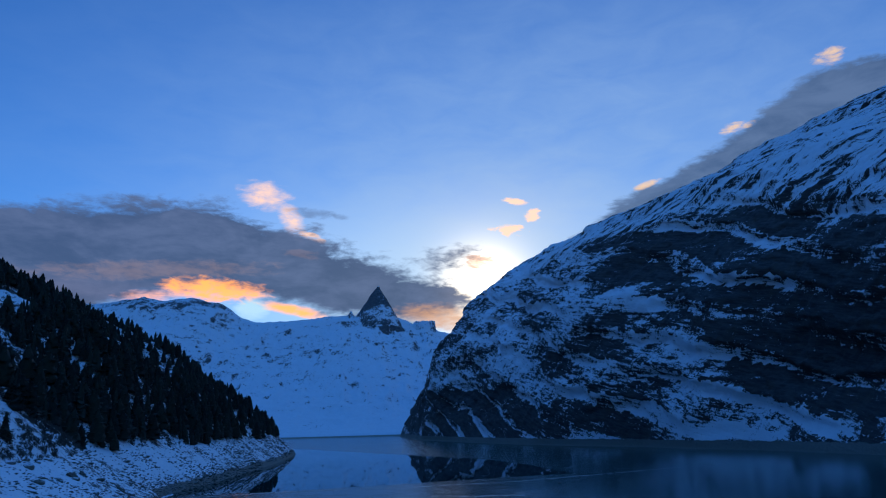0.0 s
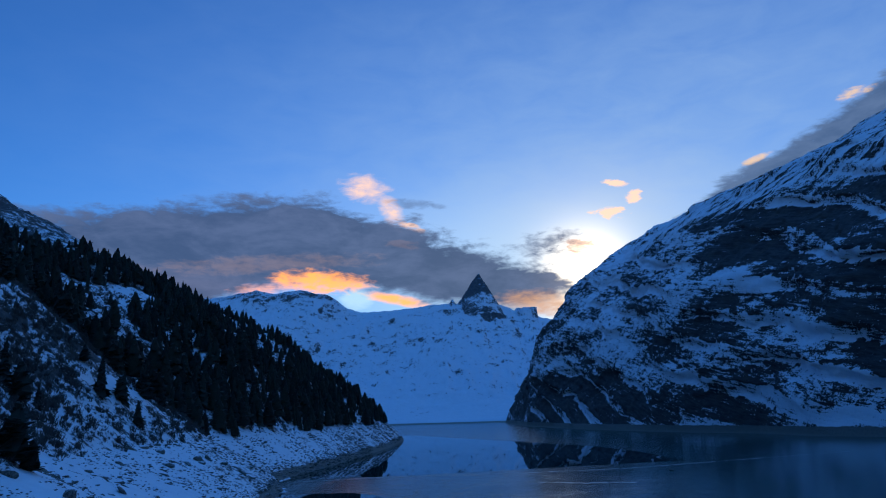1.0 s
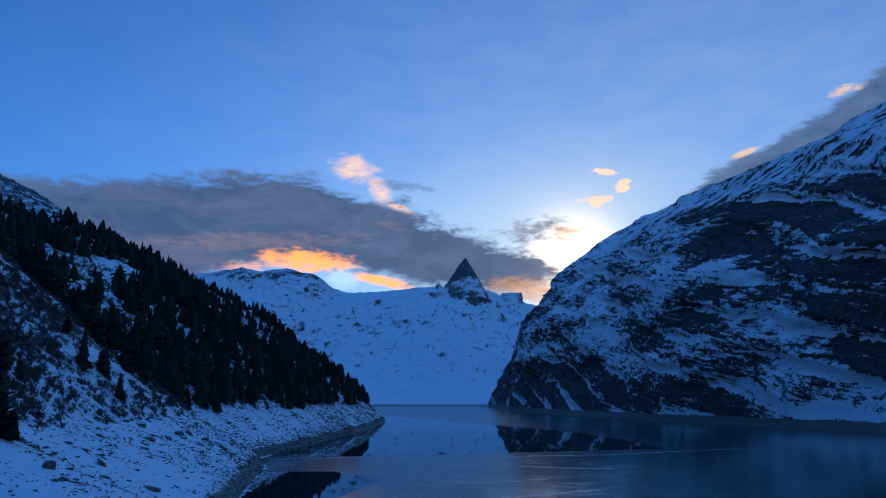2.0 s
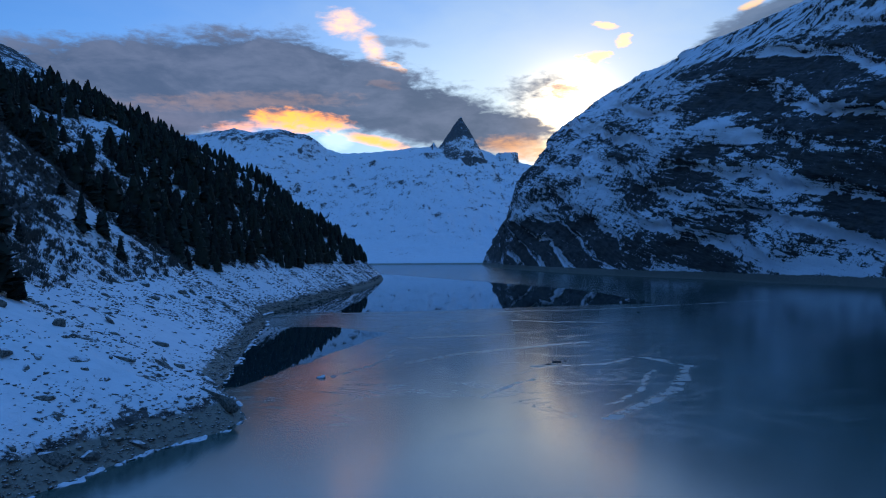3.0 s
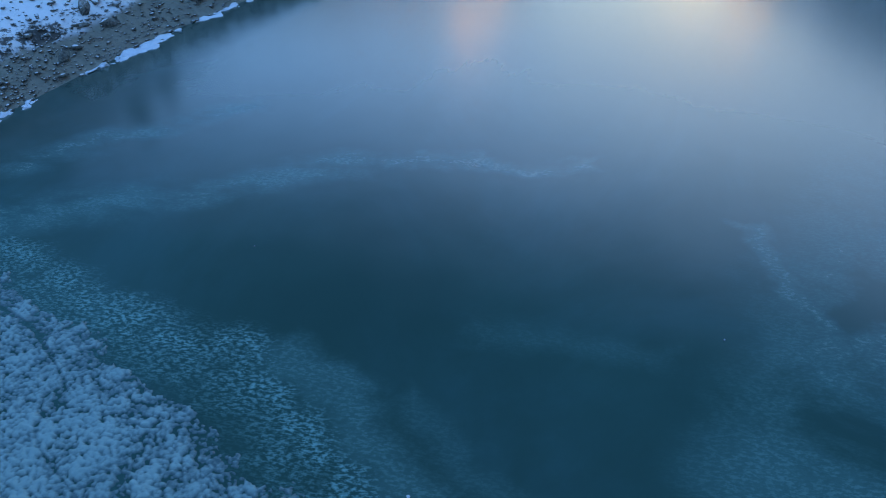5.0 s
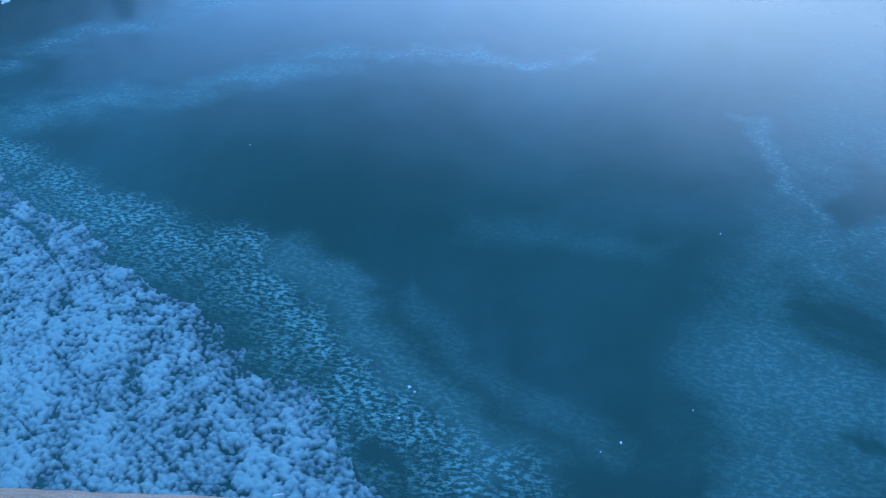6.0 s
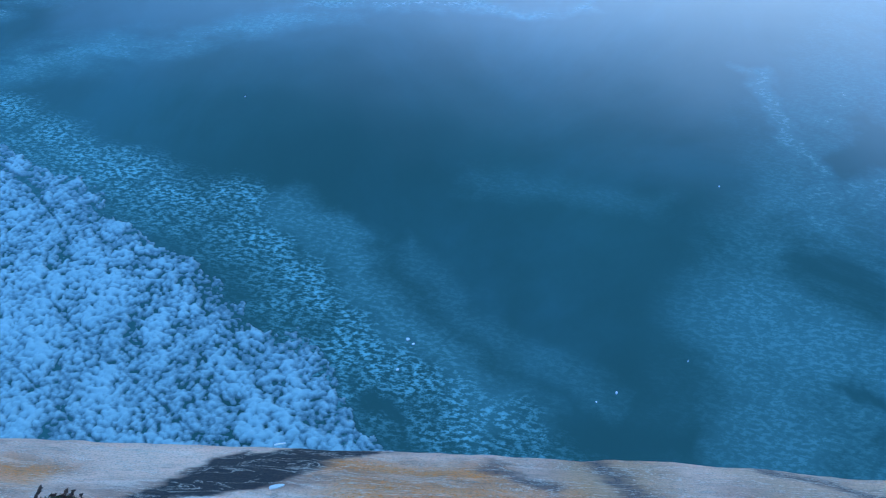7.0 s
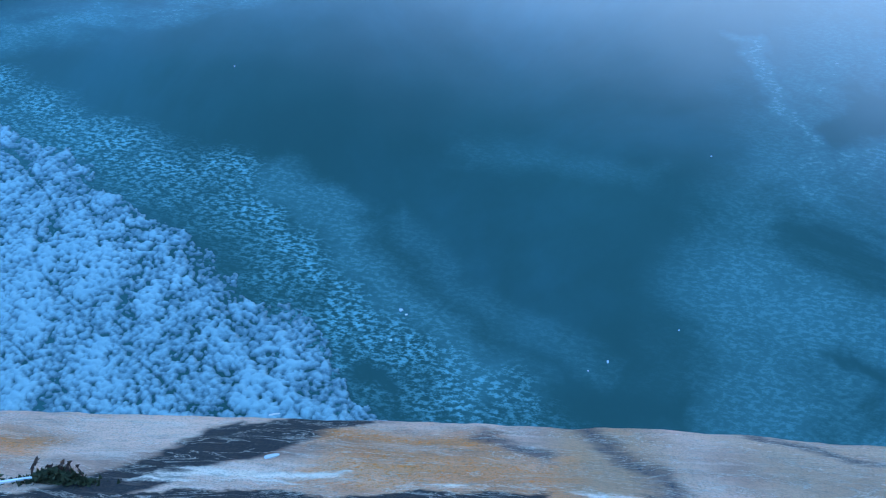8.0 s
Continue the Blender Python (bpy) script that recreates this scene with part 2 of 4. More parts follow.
CLIFF = cliff_material()
FAR = snowy_rock("far_snow_rock", (0.05, 0.055, 0.065), (0.13, 0.13, 0.13), 0.59, 0.65, 0.04, wob=0.78, flat=1.3, streak=1.6, banded=0.7, bare=(4, 3), crag=(625, 0.30))
HILL = snowy_rock("hillside_snow_scree", (0.045, 0.043, 0.042), (0.12, 0.11, 0.10), 0.60, 0.72, 0.18, flat=1.5, wob=1.2, crag=(190, 0.22), snow=(0.88, 0.90, 0.93), bare=(4.0, 2.5))
SLAB = snowy_rock("shore_rock", (0.05, 0.048, 0.045), (0.24, 0.22, 0.185), 0.80, 0.95, 0.8, wob=0.4)


class Plan(Nodes):
    """Shapes on the plan of a surface, in two of its own coordinates."""

    def across(self, x, y, a, b):
        """Metres to the left of the line from a to b."""
        dx, dy = b[0] - a[0], b[1] - a[1]
        k = math.hypot(dx, dy)
        return self.m("SUBTRACT", self.m("MULTIPLY", self.m("SUBTRACT", y, a[1]), dx / k), self.m("MULTIPLY", self.m("SUBTRACT", x, a[0]), dy / k))

    def left(self, x, y, a, b, soft=1.0):
        return self.step(self.across(x, y, a, b), -soft, soft)

    def stroke(self, x, y, a, b, wide, soft=0.5):
        """A stroke from a to b."""
        dx, dy = b[0] - a[0], b[1] - a[1]
        k = math.hypot(dx, dy)
        run = self.m("ADD", self.m("MULTIPLY", self.m("SUBTRACT", x, a[0]), dx / k), self.m("MULTIPLY", self.m("SUBTRACT", y, a[1]), dy / k))
        past = self.m("MAXIMUM", self.m("SUBTRACT", run, k), self.m("MULTIPLY", run, -1.0))
        d = self.m("MAXIMUM", self.m("ABSOLUTE", self.across(x, y, a, b)), past)
        return self.m("SUBTRACT", 1.0, self.step(d, wide * (1 - soft), wide))

    def all(self, *fs):
        out = fs[0]
        for f in fs[1:]:
            out = self.m("MULTIPLY", out, f)
        return out

    def any(self, *fs):
        out = fs[0]
        for f in fs[1:]:
            out = self.m("MAXIMUM", out, f)
        return out

    def no(self, f):
        return self.m("SUBTRACT", 1.0, f)


def ice_material():
    mat = bpy.data.materials.new("lake_ice_water")
    mat.use_nodes = True
    n = Plan(mat.node_tree)
    p = n.place()
    x, y, z = n.xyz(p)

    def bent(size, by, shift):
        a = n.noise(n.vec(n.m("ADD", x, shift), y, 0.0), 1 / size, 5, 0.6)
        b = n.noise(n.vec(x, n.m("ADD", y, shift), 5.0), 1 / size, 5, 0.6)
        return n.m("ADD", x, n.m("MULTIPLY", n.m("SUBTRACT", a, 0.5), by)), n.m("ADD", y, n.m("MULTIPLY", n.m("SUBTRACT", b, 0.5), by))

    X, Y = bent(40.0, 24.0, 3.0)
    U, V = bent(6.0, 7.0, 11.0)
    J, L = bent(12.0, 7.0, 31.0)
    G, K = bent(18.0, 15.0, 23.0)
    # open, mirror-like water
    cove = n.all(n.left(J, L, (-53, 190), (-24, 312), 0.8), n.left(J, L, (-22, 316), (-50, 347), 0.8), n.left(J, L, (-50, 347), (-110, 346), 0.8), n.left(J, L, (-110, 188), (-40, 192), 2.0))
    reach = n.all(n.left(J, L, (-95, 413), (-39, 432), 1.0), n.left(J, L, (-39, 432), (99, 447), 1.0), n.left(J, L, (99, 447), (276, 540), 1.2), n.left(X, Y, (146, 540), (131, 700), 3.0), n.left(X, Y, (131, 700), (5, 1000), 6.0))
    open_water = n.any(cove, reach)
    rightside = n.step(n.m("SUBTRACT", X, n.m("MULTIPLY", Y, 0.16)), 10.0, 120.0)
    # drifted lines of slush
    def course(a, b, pts, wide, soft=0.9):
        return n.any(*[n.stroke(a, b, p, q, wide, soft) for p, q in zip(pts, pts[1:])])

    lines = n.any(course(J, L, ((-95, 411), (-39, 430), (29, 430), (99, 445), (185, 491), (276, 539)), 2.2, 0.6), course(J, L, ((-10, 230), (7.5, 252), (40, 272), (57, 282)), 3.6),
                  course(J, L, ((69, 239), (77, 222), (60, 184), (44, 160), (36, 152)), 2.8), course(J, L, ((64, 214), (50, 180), (40, 166)), 1.3), course(J, L, ((40, 374), (60, 364), (80, 363)), 4.0),
                  course(J, L, ((-10, 300), (30, 310)), 5.0, 1.0), course(J, L, ((30, 222), (52, 226), (62, 236)), 2.0), course(J, L, ((-30, 205), (-18, 236), (-16, 262)), 1.6), course(J, L, ((10, 176), (26, 200)), 1.6))
    veins = n.step(n.m("ABSOLUTE", n.m("SUBTRACT", n.noise(n.vec(n.m("MULTIPLY", x, 0.5), y, 0.0), 0.035, 6, 0.65, 1.2), 0.5)), 0.025, 0.0)
    midice = n.all(n.no(open_water), n.left(x, y, (-60, 140), (160, 140), 40.0), n.no(rightside))
    frost = n.any(n.m("MULTIPLY", lines, n.step(n.noise(p, 0.22, 6, 0.75), 0.36, 0.66)), n.m("MULTIPLY", n.all(veins, midice), 0.28))
    # frost on the ice by the dam
    flake = n.mapped(p, (0.62, 1.25, 1.0), (0, 0, 18))
    grain = n.m("MULTIPLY", n.step(n.noise(flake, 3.4, 4, 0.72), 0.44, 0.60), n.step(n.noise(p, 0.8, 4, 0.7), 0.25, 0.55))
    crest = ((-62, 52), (-43, 43.6), (-35.4, 39.8), (-28.3, 37), (-21.6, 35), (-17.7, 31.9), (-13.9, 28), (-10.2, 24.8), (-7, 22.6), (-3.4, 20.8), (0, 18.4))
    belt = n.any(course(U, V, crest, 3.4, 1.0), n.m("MULTIPLY", course(U, V, [(a - 1.6, b - 1.9) for a, b in crest], 3.6, 1.0), 0.6))
    beltk = n.m("MULTIPLY", belt, n.step(n.noise(p, 0.3, 4, 0.6), 0.22, 0.55))
    arc = n.any(n.stroke(G, K, (-64, 47), (-40, 55), 5.5, 1.0), n.stroke(G, K, (-43, 54), (-22, 61.5), 4.5, 1.0), n.stroke(G, K, (-26, 61), (-10, 66), 3.4, 1.0), n.stroke(G, K, (-14, 66), (4, 67), 2.2, 1.0),
                n.stroke(G, K, (-54, 62), (-38, 76), 4.5, 1.0))
    shelf = n.all(n.step(n.m("SUBTRACT", G, n.m("MULTIPLY", K, 0.30)), -2.0, 8.0), n.step(n.noise(p, 0.11, 6, 0.65, 0.6), 0.30, 0.62), n.no(n.stroke(U, V, (25.5, 47.5), (22, 43.5), 3.2, 0.7)), n.no(n.left(x, y, (-60, 60), (160, 60), 22.0)))
    tongue = n.any(course(U, V, ((-17.5, 35.5), (-13.5, 32.6), (-8, 26.5), (-1.5, 21)), 3.0, 1.0), n.m("MULTIPLY", course(U, V, ((-8, 32), (-3.5, 27), (4, 22)), 2.2, 1.0), 0.45), n.m("MULTIPLY", course(U, V, ((-4, 39.5), (8, 38.5)), 2.4, 1.0), 0.35),
                   course(U, V, ((17.5, 55), (19, 47), (20.5, 42)), 1.8, 1.0))
    holes = n.any(n.stroke(U, V, (2.5, 20.5), (9, 19.5), 2.0, 0.9), n.stroke(U, V, (-8.6, 20.4), (-6.6, 19.0), 1.1, 0.9), n.stroke(U, V, (-13.5, 35.8), (-12.4, 35.3), 1.9, 0.9), n.stroke(U, V, (18.8, 24), (20.5, 22), 1.6, 0.9))
    soft = n.all(n.any(n.m("MULTIPLY", shelf, 0.40), n.m("MULTIPLY", tongue, 0.36), n.m("MULTIPLY", n.m("MULTIPLY", arc, n.step(n.noise(n.mapped(p, (0.5, 1, 1)), 0.25, 5, 0.65), 0.30, 0.62)), 0.5)), n.m("ADD", 0.45, n.m("MULTIPLY", grain, 0.55)))
    near = n.m("MULTIPLY", n.any(n.m("MULTIPLY", n.m("MULTIPLY", beltk, grain), 0.95), soft), n.no(holes))
    haze = n.m("MULTIPLY", n.step(n.noise(n.mapped(p, (1, 0.6, 1)), 0.035, 6, 0.62, 0.8), 0.42, 0.75), n.no(n.any(open_water, rightside)))
    deep = n.mix(n.step(n.noise(p, 0.02, 4), 0.3, 0.7), (0.0, 0.072, 0.060), (0.0, 0.100, 0.084))
    deep = n.mix(n.m("MULTIPLY", n.left(X, Y, (-68, 70), (-28, 160), 14.0), 0.8), deep, (0.001, 0.042, 0.034))
    deep = n.mix(n.m("MAXIMUM", n.m("MULTIPLY", open_water, 0.8), n.m("MULTIPLY", rightside, 0.5)), deep, (0.003, 0.028, 0.036))
    # pale tint painted on the ice in place of the bright sky's reflection
    painted_sheen = n.all(n.left(G, K, (-60, 72), (60, 50), 26.0), n.no(n.left(X, Y, (-80, 60), (-30, 160), 16.0)), n.no(n.any(open_water, rightside)), n.no(n.left(x, y, (-60, 330), (160, 330), 120.0)))
    colour = n.mix(n.m("MULTIPLY", haze, 0.16), deep, (0.0, 0.30, 0.34))
    colour = n.mix(n.m("MULTIPLY", painted_sheen, 0.15), colour, (0.44, 0.48, 0.44))
    colour = n.mix(n.m("MULTIPLY", frost, 0.45), colour, (0.62, 0.67, 0.68))
    colour = n.mix(near, colour, (0.07, 0.42, 0.40))
    rough = n.m("SUBTRACT", 0.165, n.m("MULTIPLY", open_water, 0.147))
    rough = n.m("SUBTRACT", rough, n.m("MULTIPLY", n.m("MULTIPLY", rightside, n.no(open_water)), 0.03))
    rough = n.m("ADD", rough, n.m("MULTIPLY", n.m("MAXIMUM", frost, near), 0.4))
    ripple = n.m("MULTIPLY", n.noise(p, 0.5, 5, 0.6), n.no(open_water))
    surface(n, colour, rough, n.bump(n.m("ADD", ripple, n.m("MULTIPLY", near, 1.2)), 0.10, 0.06), IOR=1.9,
            Specular_IOR_Level=n.m("ADD", 0.02, n.m("MULTIPLY", n.left(G, K, (-60, 80), (60, 50), 26.0), n.m("SUBTRACT", 0.95, n.m("MULTIPLY", n.left(X, Y, (-66, 70), (-20, 165), 16.0), 0.85)))))
    return mat


ICE = ice_material()


def plain(name, a, b, scale, rough=0.85, bump=0.5, depth=0.02):
    """A surface of two colours, mottled at two sizes."""
    mat, n = material(name)
    p = n.add("ShaderNodeTexCoord").outputs["Object"]
    v = n.m("ADD", n.m("MULTIPLY", n.noise(p, scale, 4), 0.6), n.m("MULTIPLY", n.noise(p, scale * 8, 4, 0.7), 0.4))
    tone = n.m("ADD", v, n.m("MULTIPLY", n.m("SUBTRACT", n.add("ShaderNodeObjectInfo").outputs["Random"], 0.5), 0.25))
    surface(n, n.mix(n.step(tone, 0.3, 0.7), a, b), rough, n.bump(v, bump, depth))
    return mat




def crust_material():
    """Pale frozen lumps; dark slush and painted shade low between them, coloured by height."""
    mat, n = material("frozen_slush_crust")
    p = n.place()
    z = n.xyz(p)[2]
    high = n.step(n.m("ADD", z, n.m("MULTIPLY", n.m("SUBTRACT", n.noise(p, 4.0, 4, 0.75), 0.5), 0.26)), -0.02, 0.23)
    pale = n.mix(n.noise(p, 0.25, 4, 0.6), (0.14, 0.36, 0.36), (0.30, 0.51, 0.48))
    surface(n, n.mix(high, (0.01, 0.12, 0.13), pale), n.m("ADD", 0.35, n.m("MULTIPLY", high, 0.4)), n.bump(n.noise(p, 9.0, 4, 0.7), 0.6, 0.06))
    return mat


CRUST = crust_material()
RIM = plain("shore_ice", (0.62, 0.68, 0.76), (0.85, 0.88, 0.92), 0.4, 0.45, 0.6, 0.1)
NEEDLES = plain("dark_conifer_needles", (0.010, 0.015, 0.011), (0.028, 0.038, 0.024), 0.6, 0.9)
BARK = plain("conifer_bark", (0.035, 0.028, 0.022), (0.075, 0.06, 0.05), 2.0, 0.95)
TWIGS = plain("bare_shrub_twigs", (0.050, 0.044, 0.042), (0.13, 0.112, 0.10), 0.1, 0.95)
SNOW = plain("packed_snow", (0.78, 0.82, 0.88), (0.88, 0.90, 0.93), 0.8, 0.7, 0.5, 0.03)
MOSS = plain("dry_moss", (0.035, 0.036, 0.016), (0.11, 0.095, 0.035), 60, 0.95, 0.8, 0.003)
STALK = plain("red_brown_stalk", (0.10, 0.03, 0.02), (0.24, 0.08, 0.045), 60, 0.8, 0.4, 0.001)
STRAW = plain("bleached_straw", (0.55, 0.52, 0.48), (0.78, 0.75, 0.70), 60, 0.7, 0.3, 0.001)


def concrete_material():
    mat = bpy.data.materials.new("stained_concrete")
    mat.use_nodes = True
    n = Plan(mat.node_tree)
    p = n.place()
    x, y, z = n.xyz(p)
    v = n.m("MULTIPLY", n.m("SUBTRACT", 34.65, z), 1.0)  # metres down the slope of the cap
    wob = n.noise(n.vec(n.m("MULTIPLY", x, 0.5), v, y), 22, 6, 0.7)
    wob2 = n.noise(n.vec(n.m("MULTIPLY", x, 0.6), v, y), 8, 5, 0.6)
    u = n.m("ADD", x, n.m("ADD", n.m("MULTIPLY", n.m("SUBTRACT", wob2, 0.5), 0.11), n.m("MULTIPLY", n.m("SUBTRACT", wob, 0.5), 0.05)))
    t = n.m("ADD", v, n.m("MULTIPLY", n.m("SUBTRACT", wob, 0.5), 0.05))
    grain = n.noise(p, 420, 3, 0.8)
    fleck = n.step(n.noise(p, 240, 4, 0.8), 0.50, 0.60)
    streak = n.noise(n.vec(n.m("MULTIPLY", x, 0.18), v, y), 48, 6, 0.7)
    c = n.mix(n.step(wob2, 0.34, 0.62), (0.44, 0.18, 0.11), (0.97, 0.48, 0.32))
    c = n.mix(n.m("MULTIPLY", n.step(streak, 0.5, 0.68), 0.6), c, (0.96, 0.60, 0.44))
    c = n.mix(n.m("MULTIPLY", n.step(x, 0.02, 0.06), n.m("MULTIPLY", n.step(x, 0.16, 0.10), 0.85)), c, (0.60, 0.25, 0.12))
    c = n.mix(n.m("MULTIPLY", n.step(u, 0.16, 0.22), 0.6), c, (0.66, 0.32, 0.18))
    rust = n.any(n.stroke(u, t, (-0.12, 0.19), (0.02, 0.183), 0.060, 1.0), n.stroke(u, t, (-0.46, 0.215), (-0.40, 0.21), 0.036, 1.0), n.stroke(u, t, (-0.16, 0.235), (-0.02, 0.23), 0.026, 1.0))
    c = n.mix(n.m("MULTIPLY", rust, n.m("ADD", 0.6, n.m("MULTIPLY", fleck, 0.4))), c, (0.92, 0.20, 0.02))
    grit = n.any(n.stroke(u, t, (0.074, 0.262), (0.13, 0.165), 0.020, 1.0), n.stroke(u, t, (0.235, 0.262), (0.34, 0.215), 0.016, 1.0), n.stroke(u, t, (-0.02, 0.24), (0.03, 0.215), 0.016, 1.0))
    c = n.mix(n.m("MULTIPLY", grit, n.m("ADD", 0.70, n.m("MULTIPLY", fleck, 0.3))), c, (0.045, 0.043, 0.045))
    soot = n.any(n.stroke(u, t, (-0.15, 0.272), (-0.235, 0.215), 0.027, 0.35), n.stroke(u, t, (-0.235, 0.215), (-0.29, 0.145), 0.036, 0.35), n.stroke(u, t, (-0.50, 0.128), (0.02, 0.148), 0.012, 0.5), n.stroke(u, t, (-0.05, 0.125), (0.5, 0.150), 0.008, 0.6))
    c = n.mix(n.m("MULTIPLY", soot, n.m("ADD", 0.90, n.m("MULTIPLY", n.step(streak, 0.66, 0.5), 0.18))), c, (0.022, 0.017, 0.014))
    lime = n.step(n.m("ABSOLUTE", n.m("SUBTRACT", n.noise(n.vec(n.m("MULTIPLY", x, 0.22), v, y), 36, 6, 0.7, 1.2), 0.5)), 0.018, 0.002)
    seam = n.any(n.stroke(u, t, (-0.27, 0.168), (0.0, 0.166), 0.006, 1.0), n.stroke(u, t, (0.0, 0.164), (0.4, 0.166), 0.005, 1.0), n.stroke(u, t, (-0.26, 0.176), (-0.12, 0.180), 0.008, 1.0))
    c = n.mix(n.m("MAXIMUM", n.m("MULTIPLY", lime, 0.55), n.m("MULTIPLY", seam, n.step(streak, 0.42, 0.58))), c, (0.98, 0.70, 0.52))
    c = n.mix(n.m("MULTIPLY", n.step(grain, 0.46, 0.66), 0.38), c, (0.12, 0.07, 0.045))
    c = n.mix(n.m("MULTIPLY", n.step(n.noise(n.vec(n.m("MULTIPLY", x, 0.3), v, y), 95, 5, 0.75), 0.58, 0.66), 0.28), c, (0.08, 0.05, 0.035))
    h = n.m("ADD", n.m("MULTIPLY", streak, 0.8), n.m("ADD", n.m("MULTIPLY", grain, 0.35), n.m("MULTIPLY", lime, 0.3)))
    surface(n, c, 0.9, n.bump(h, 0.7, 0.005))
    return mat


CONCRETE = concrete_material()
WALL = plain("grey_dam_concrete", (0.22, 0.21, 0.19), (0.38, 0.36, 0.33), 0.15, 0.9, 0.5, 0.03)


# ---- noise on arrays ----
def lattice(ix, iy, iz, seed):
    h = (ix * 374761393 + iy * 668265263 + iz * 2147483647 + seed * 144665) & 0xFFFFFFFF
    h = ((h ^ (h >> 13)) * 1274126177) & 0xFFFFFFFF
    h = ((h ^ (h >> 16)) * 2246822519) & 0xFFFFFFFF
    return ((h ^ (h >> 15)) & 0xFFFF) / 32767.5 - 1.0


def vnoise(x, y, z, seed=0):
    x, y, z = np.broadcast_arrays(np.asarray(x, float), np.asarray(y, float), np.asarray(z, float))
    ix, iy, iz = (np.floor(c).astype(np.int64) for c in (x, y, z))
    fx, fy, fz = x - ix, y - iy, z - iz
    fx, fy, fz = (f * f * f * (f * (f * 6 - 15) + 10) for f in (fx, fy, fz))
    out = 0.0
    for dx in (0, 1):
        for dy in (0, 1):
            for dz in (0, 1):
                k = (fx if dx else 1 - fx) * (fy if dy else 1 - fy) * (fz if dz else 1 - fz)
                out = out + k * lattice(ix + dx, iy + dy, iz + dz, seed)
    return out


def fbm(x, y, z=0.0, octaves=5, gain=0.5, seed=0, ridged=False):
    total, amp, f = 0.0, 1.0, 1.0
    for o in range(octaves):
        v = vnoise(x * f + 17.3 * o, y * f - 9.1 * o, z * f + 4.7 * o, seed + o)
        total = total + amp * ((1 - 2 * np.abs(v)) if ridged else v)
        amp, f = amp * gain, f * 2.03
    return total


def sheet(name, X, Y, Z, mat, flip=False, smooth=True):
    """A mesh from a grid of places."""
    r, c = X.shape
    mesh = bpy.data.meshes.new(name)
    i = np.arange(r * c).reshape(r, c)
    q = np.stack([i[:-1, :-1], i[:-1, 1:], i[1:, 1:], i[1:, :-1]], -1).reshape(-1, 4)
    if flip:
        q = q[:, ::-1]
    mesh.vertices.add(r * c)
    mesh.vertices.foreach_set("co", np.stack([X, Y, Z], -1).astype(np.float32).ravel())
    mesh.loops.add(q.size)
    mesh.loops.foreach_set("vertex_index", q.astype(np.int32).ravel())
    mesh.polygons.add(len(q))
    mesh.polygons.foreach_set("loop_start", np.arange(0, q.size, 4, dtype=np.int32))
    mesh.polygons.foreach_set("use_smooth", np.full(len(q), smooth))
    mesh.update(calc_edges=True)
    mesh.materials.append(mat)
    return new(name, mesh)


# ---- the wooded hillside ----
SHORE_Y = (-60, 0, 40, 75, 95, 107, 128, 143, 155, 175, 184, 198, 253, 370, 403, 445, 548, 787, 1000, 1030, 1060, 1120, 1180, 1240, 1320)
SHORE_X = (-84, -76, -70, -66, -62, -59, -52, -43, -41.5, -50, -57, -59, -69, -88, -102, -102, -91, -76, -76, -84, -120, -220, -380, -560, -800)
BAND_Y, BAND_W = (0, 155, 230, 273, 326, 453, 560, 1000), (52, 52, 55, 51, 42, 33, 33, 25)
RISE_D, RISE_Z = (0, 60, 116, 249, 392, 568, 900), (0, 52, 88, 158, 230, 334, 520)


def shore_x(y):
    return np.interp(y, SHORE_Y, SHORE_X)


def hill_height(s, y):
    """Height of the hillside s metres inland of the shore."""
    wide = np.interp(y, BAND_Y, BAND_W)
    d = np.maximum(s - wide, 0)
    k = np.clip(s / wide, -1, 1)
    z = 25.5 * np.where(k > 0, 0.12 * np.minimum(k * 9, 1) + 0.88 * k, k * 1.5) + np.interp(d, RISE_D, RISE_Z)
    rough = np.clip(d / 60, 0, 1)
    x = shore_x(y) - s
    z = z + fbm(x / 60, y / 60, 0, 5, 0.5, 3) * (1.0 + 9 * rough) * np.clip(s / 12, 0, 1)
    z = z + fbm(x / 7, y / 7, 0, 4, 0.55, 8, True) * (0.25 + 1.5 * rough) * np.clip(s / 3, 0.2, 1)
    return z


def hillside():
    ys = np.concatenate([np.linspace(-60, 60, 30)[:-1], 60 * np.exp(np.linspace(0, math.log(1320 / 60), 560))])
    t = np.linspace(0, 1, 300)
    ss = -25 + 26 * t + 700 * t ** 2.6
    S, Y = np.meshgrid(ss, ys)
    X = shore_x(Y) - S
    Z = hill_height(S, Y)
    return sheet("hillside", X, Y, Z, HILL, flip=True)


tagged(hillside(), "steep snowy hillside with scree shore and bare rock", "hillside", kind="structure")

# ---- the rock mountain across the lake ----
FOOT_Y = (-150, 0, 200, 400, 560, 695, 739, 790, 898, 974, 1090, 1270, 1633, 1900, 2177, 2400, 2700)
FOOT_X = (430, 430, 440, 450, 440, 420, 408, 376, 358, 313, 266, 212, 147, 139, 132, 230, 500)
DOME_S, DOME_Z = (-40, 0, 62, 145, 228, 366, 564, 708, 850, 1000, 1330, 1700), (-60, 0, 206, 316, 385, 432, 530, 614, 664, 742, 850, 870)
FADE_Y, FADE_K = (-150, 300, 600, 900, 1700, 1900, 2177, 2400, 2700), (0.7, 0.8, 0.9, 1.0, 1.0, 0.8, 0.45, 0.3, 0.15)


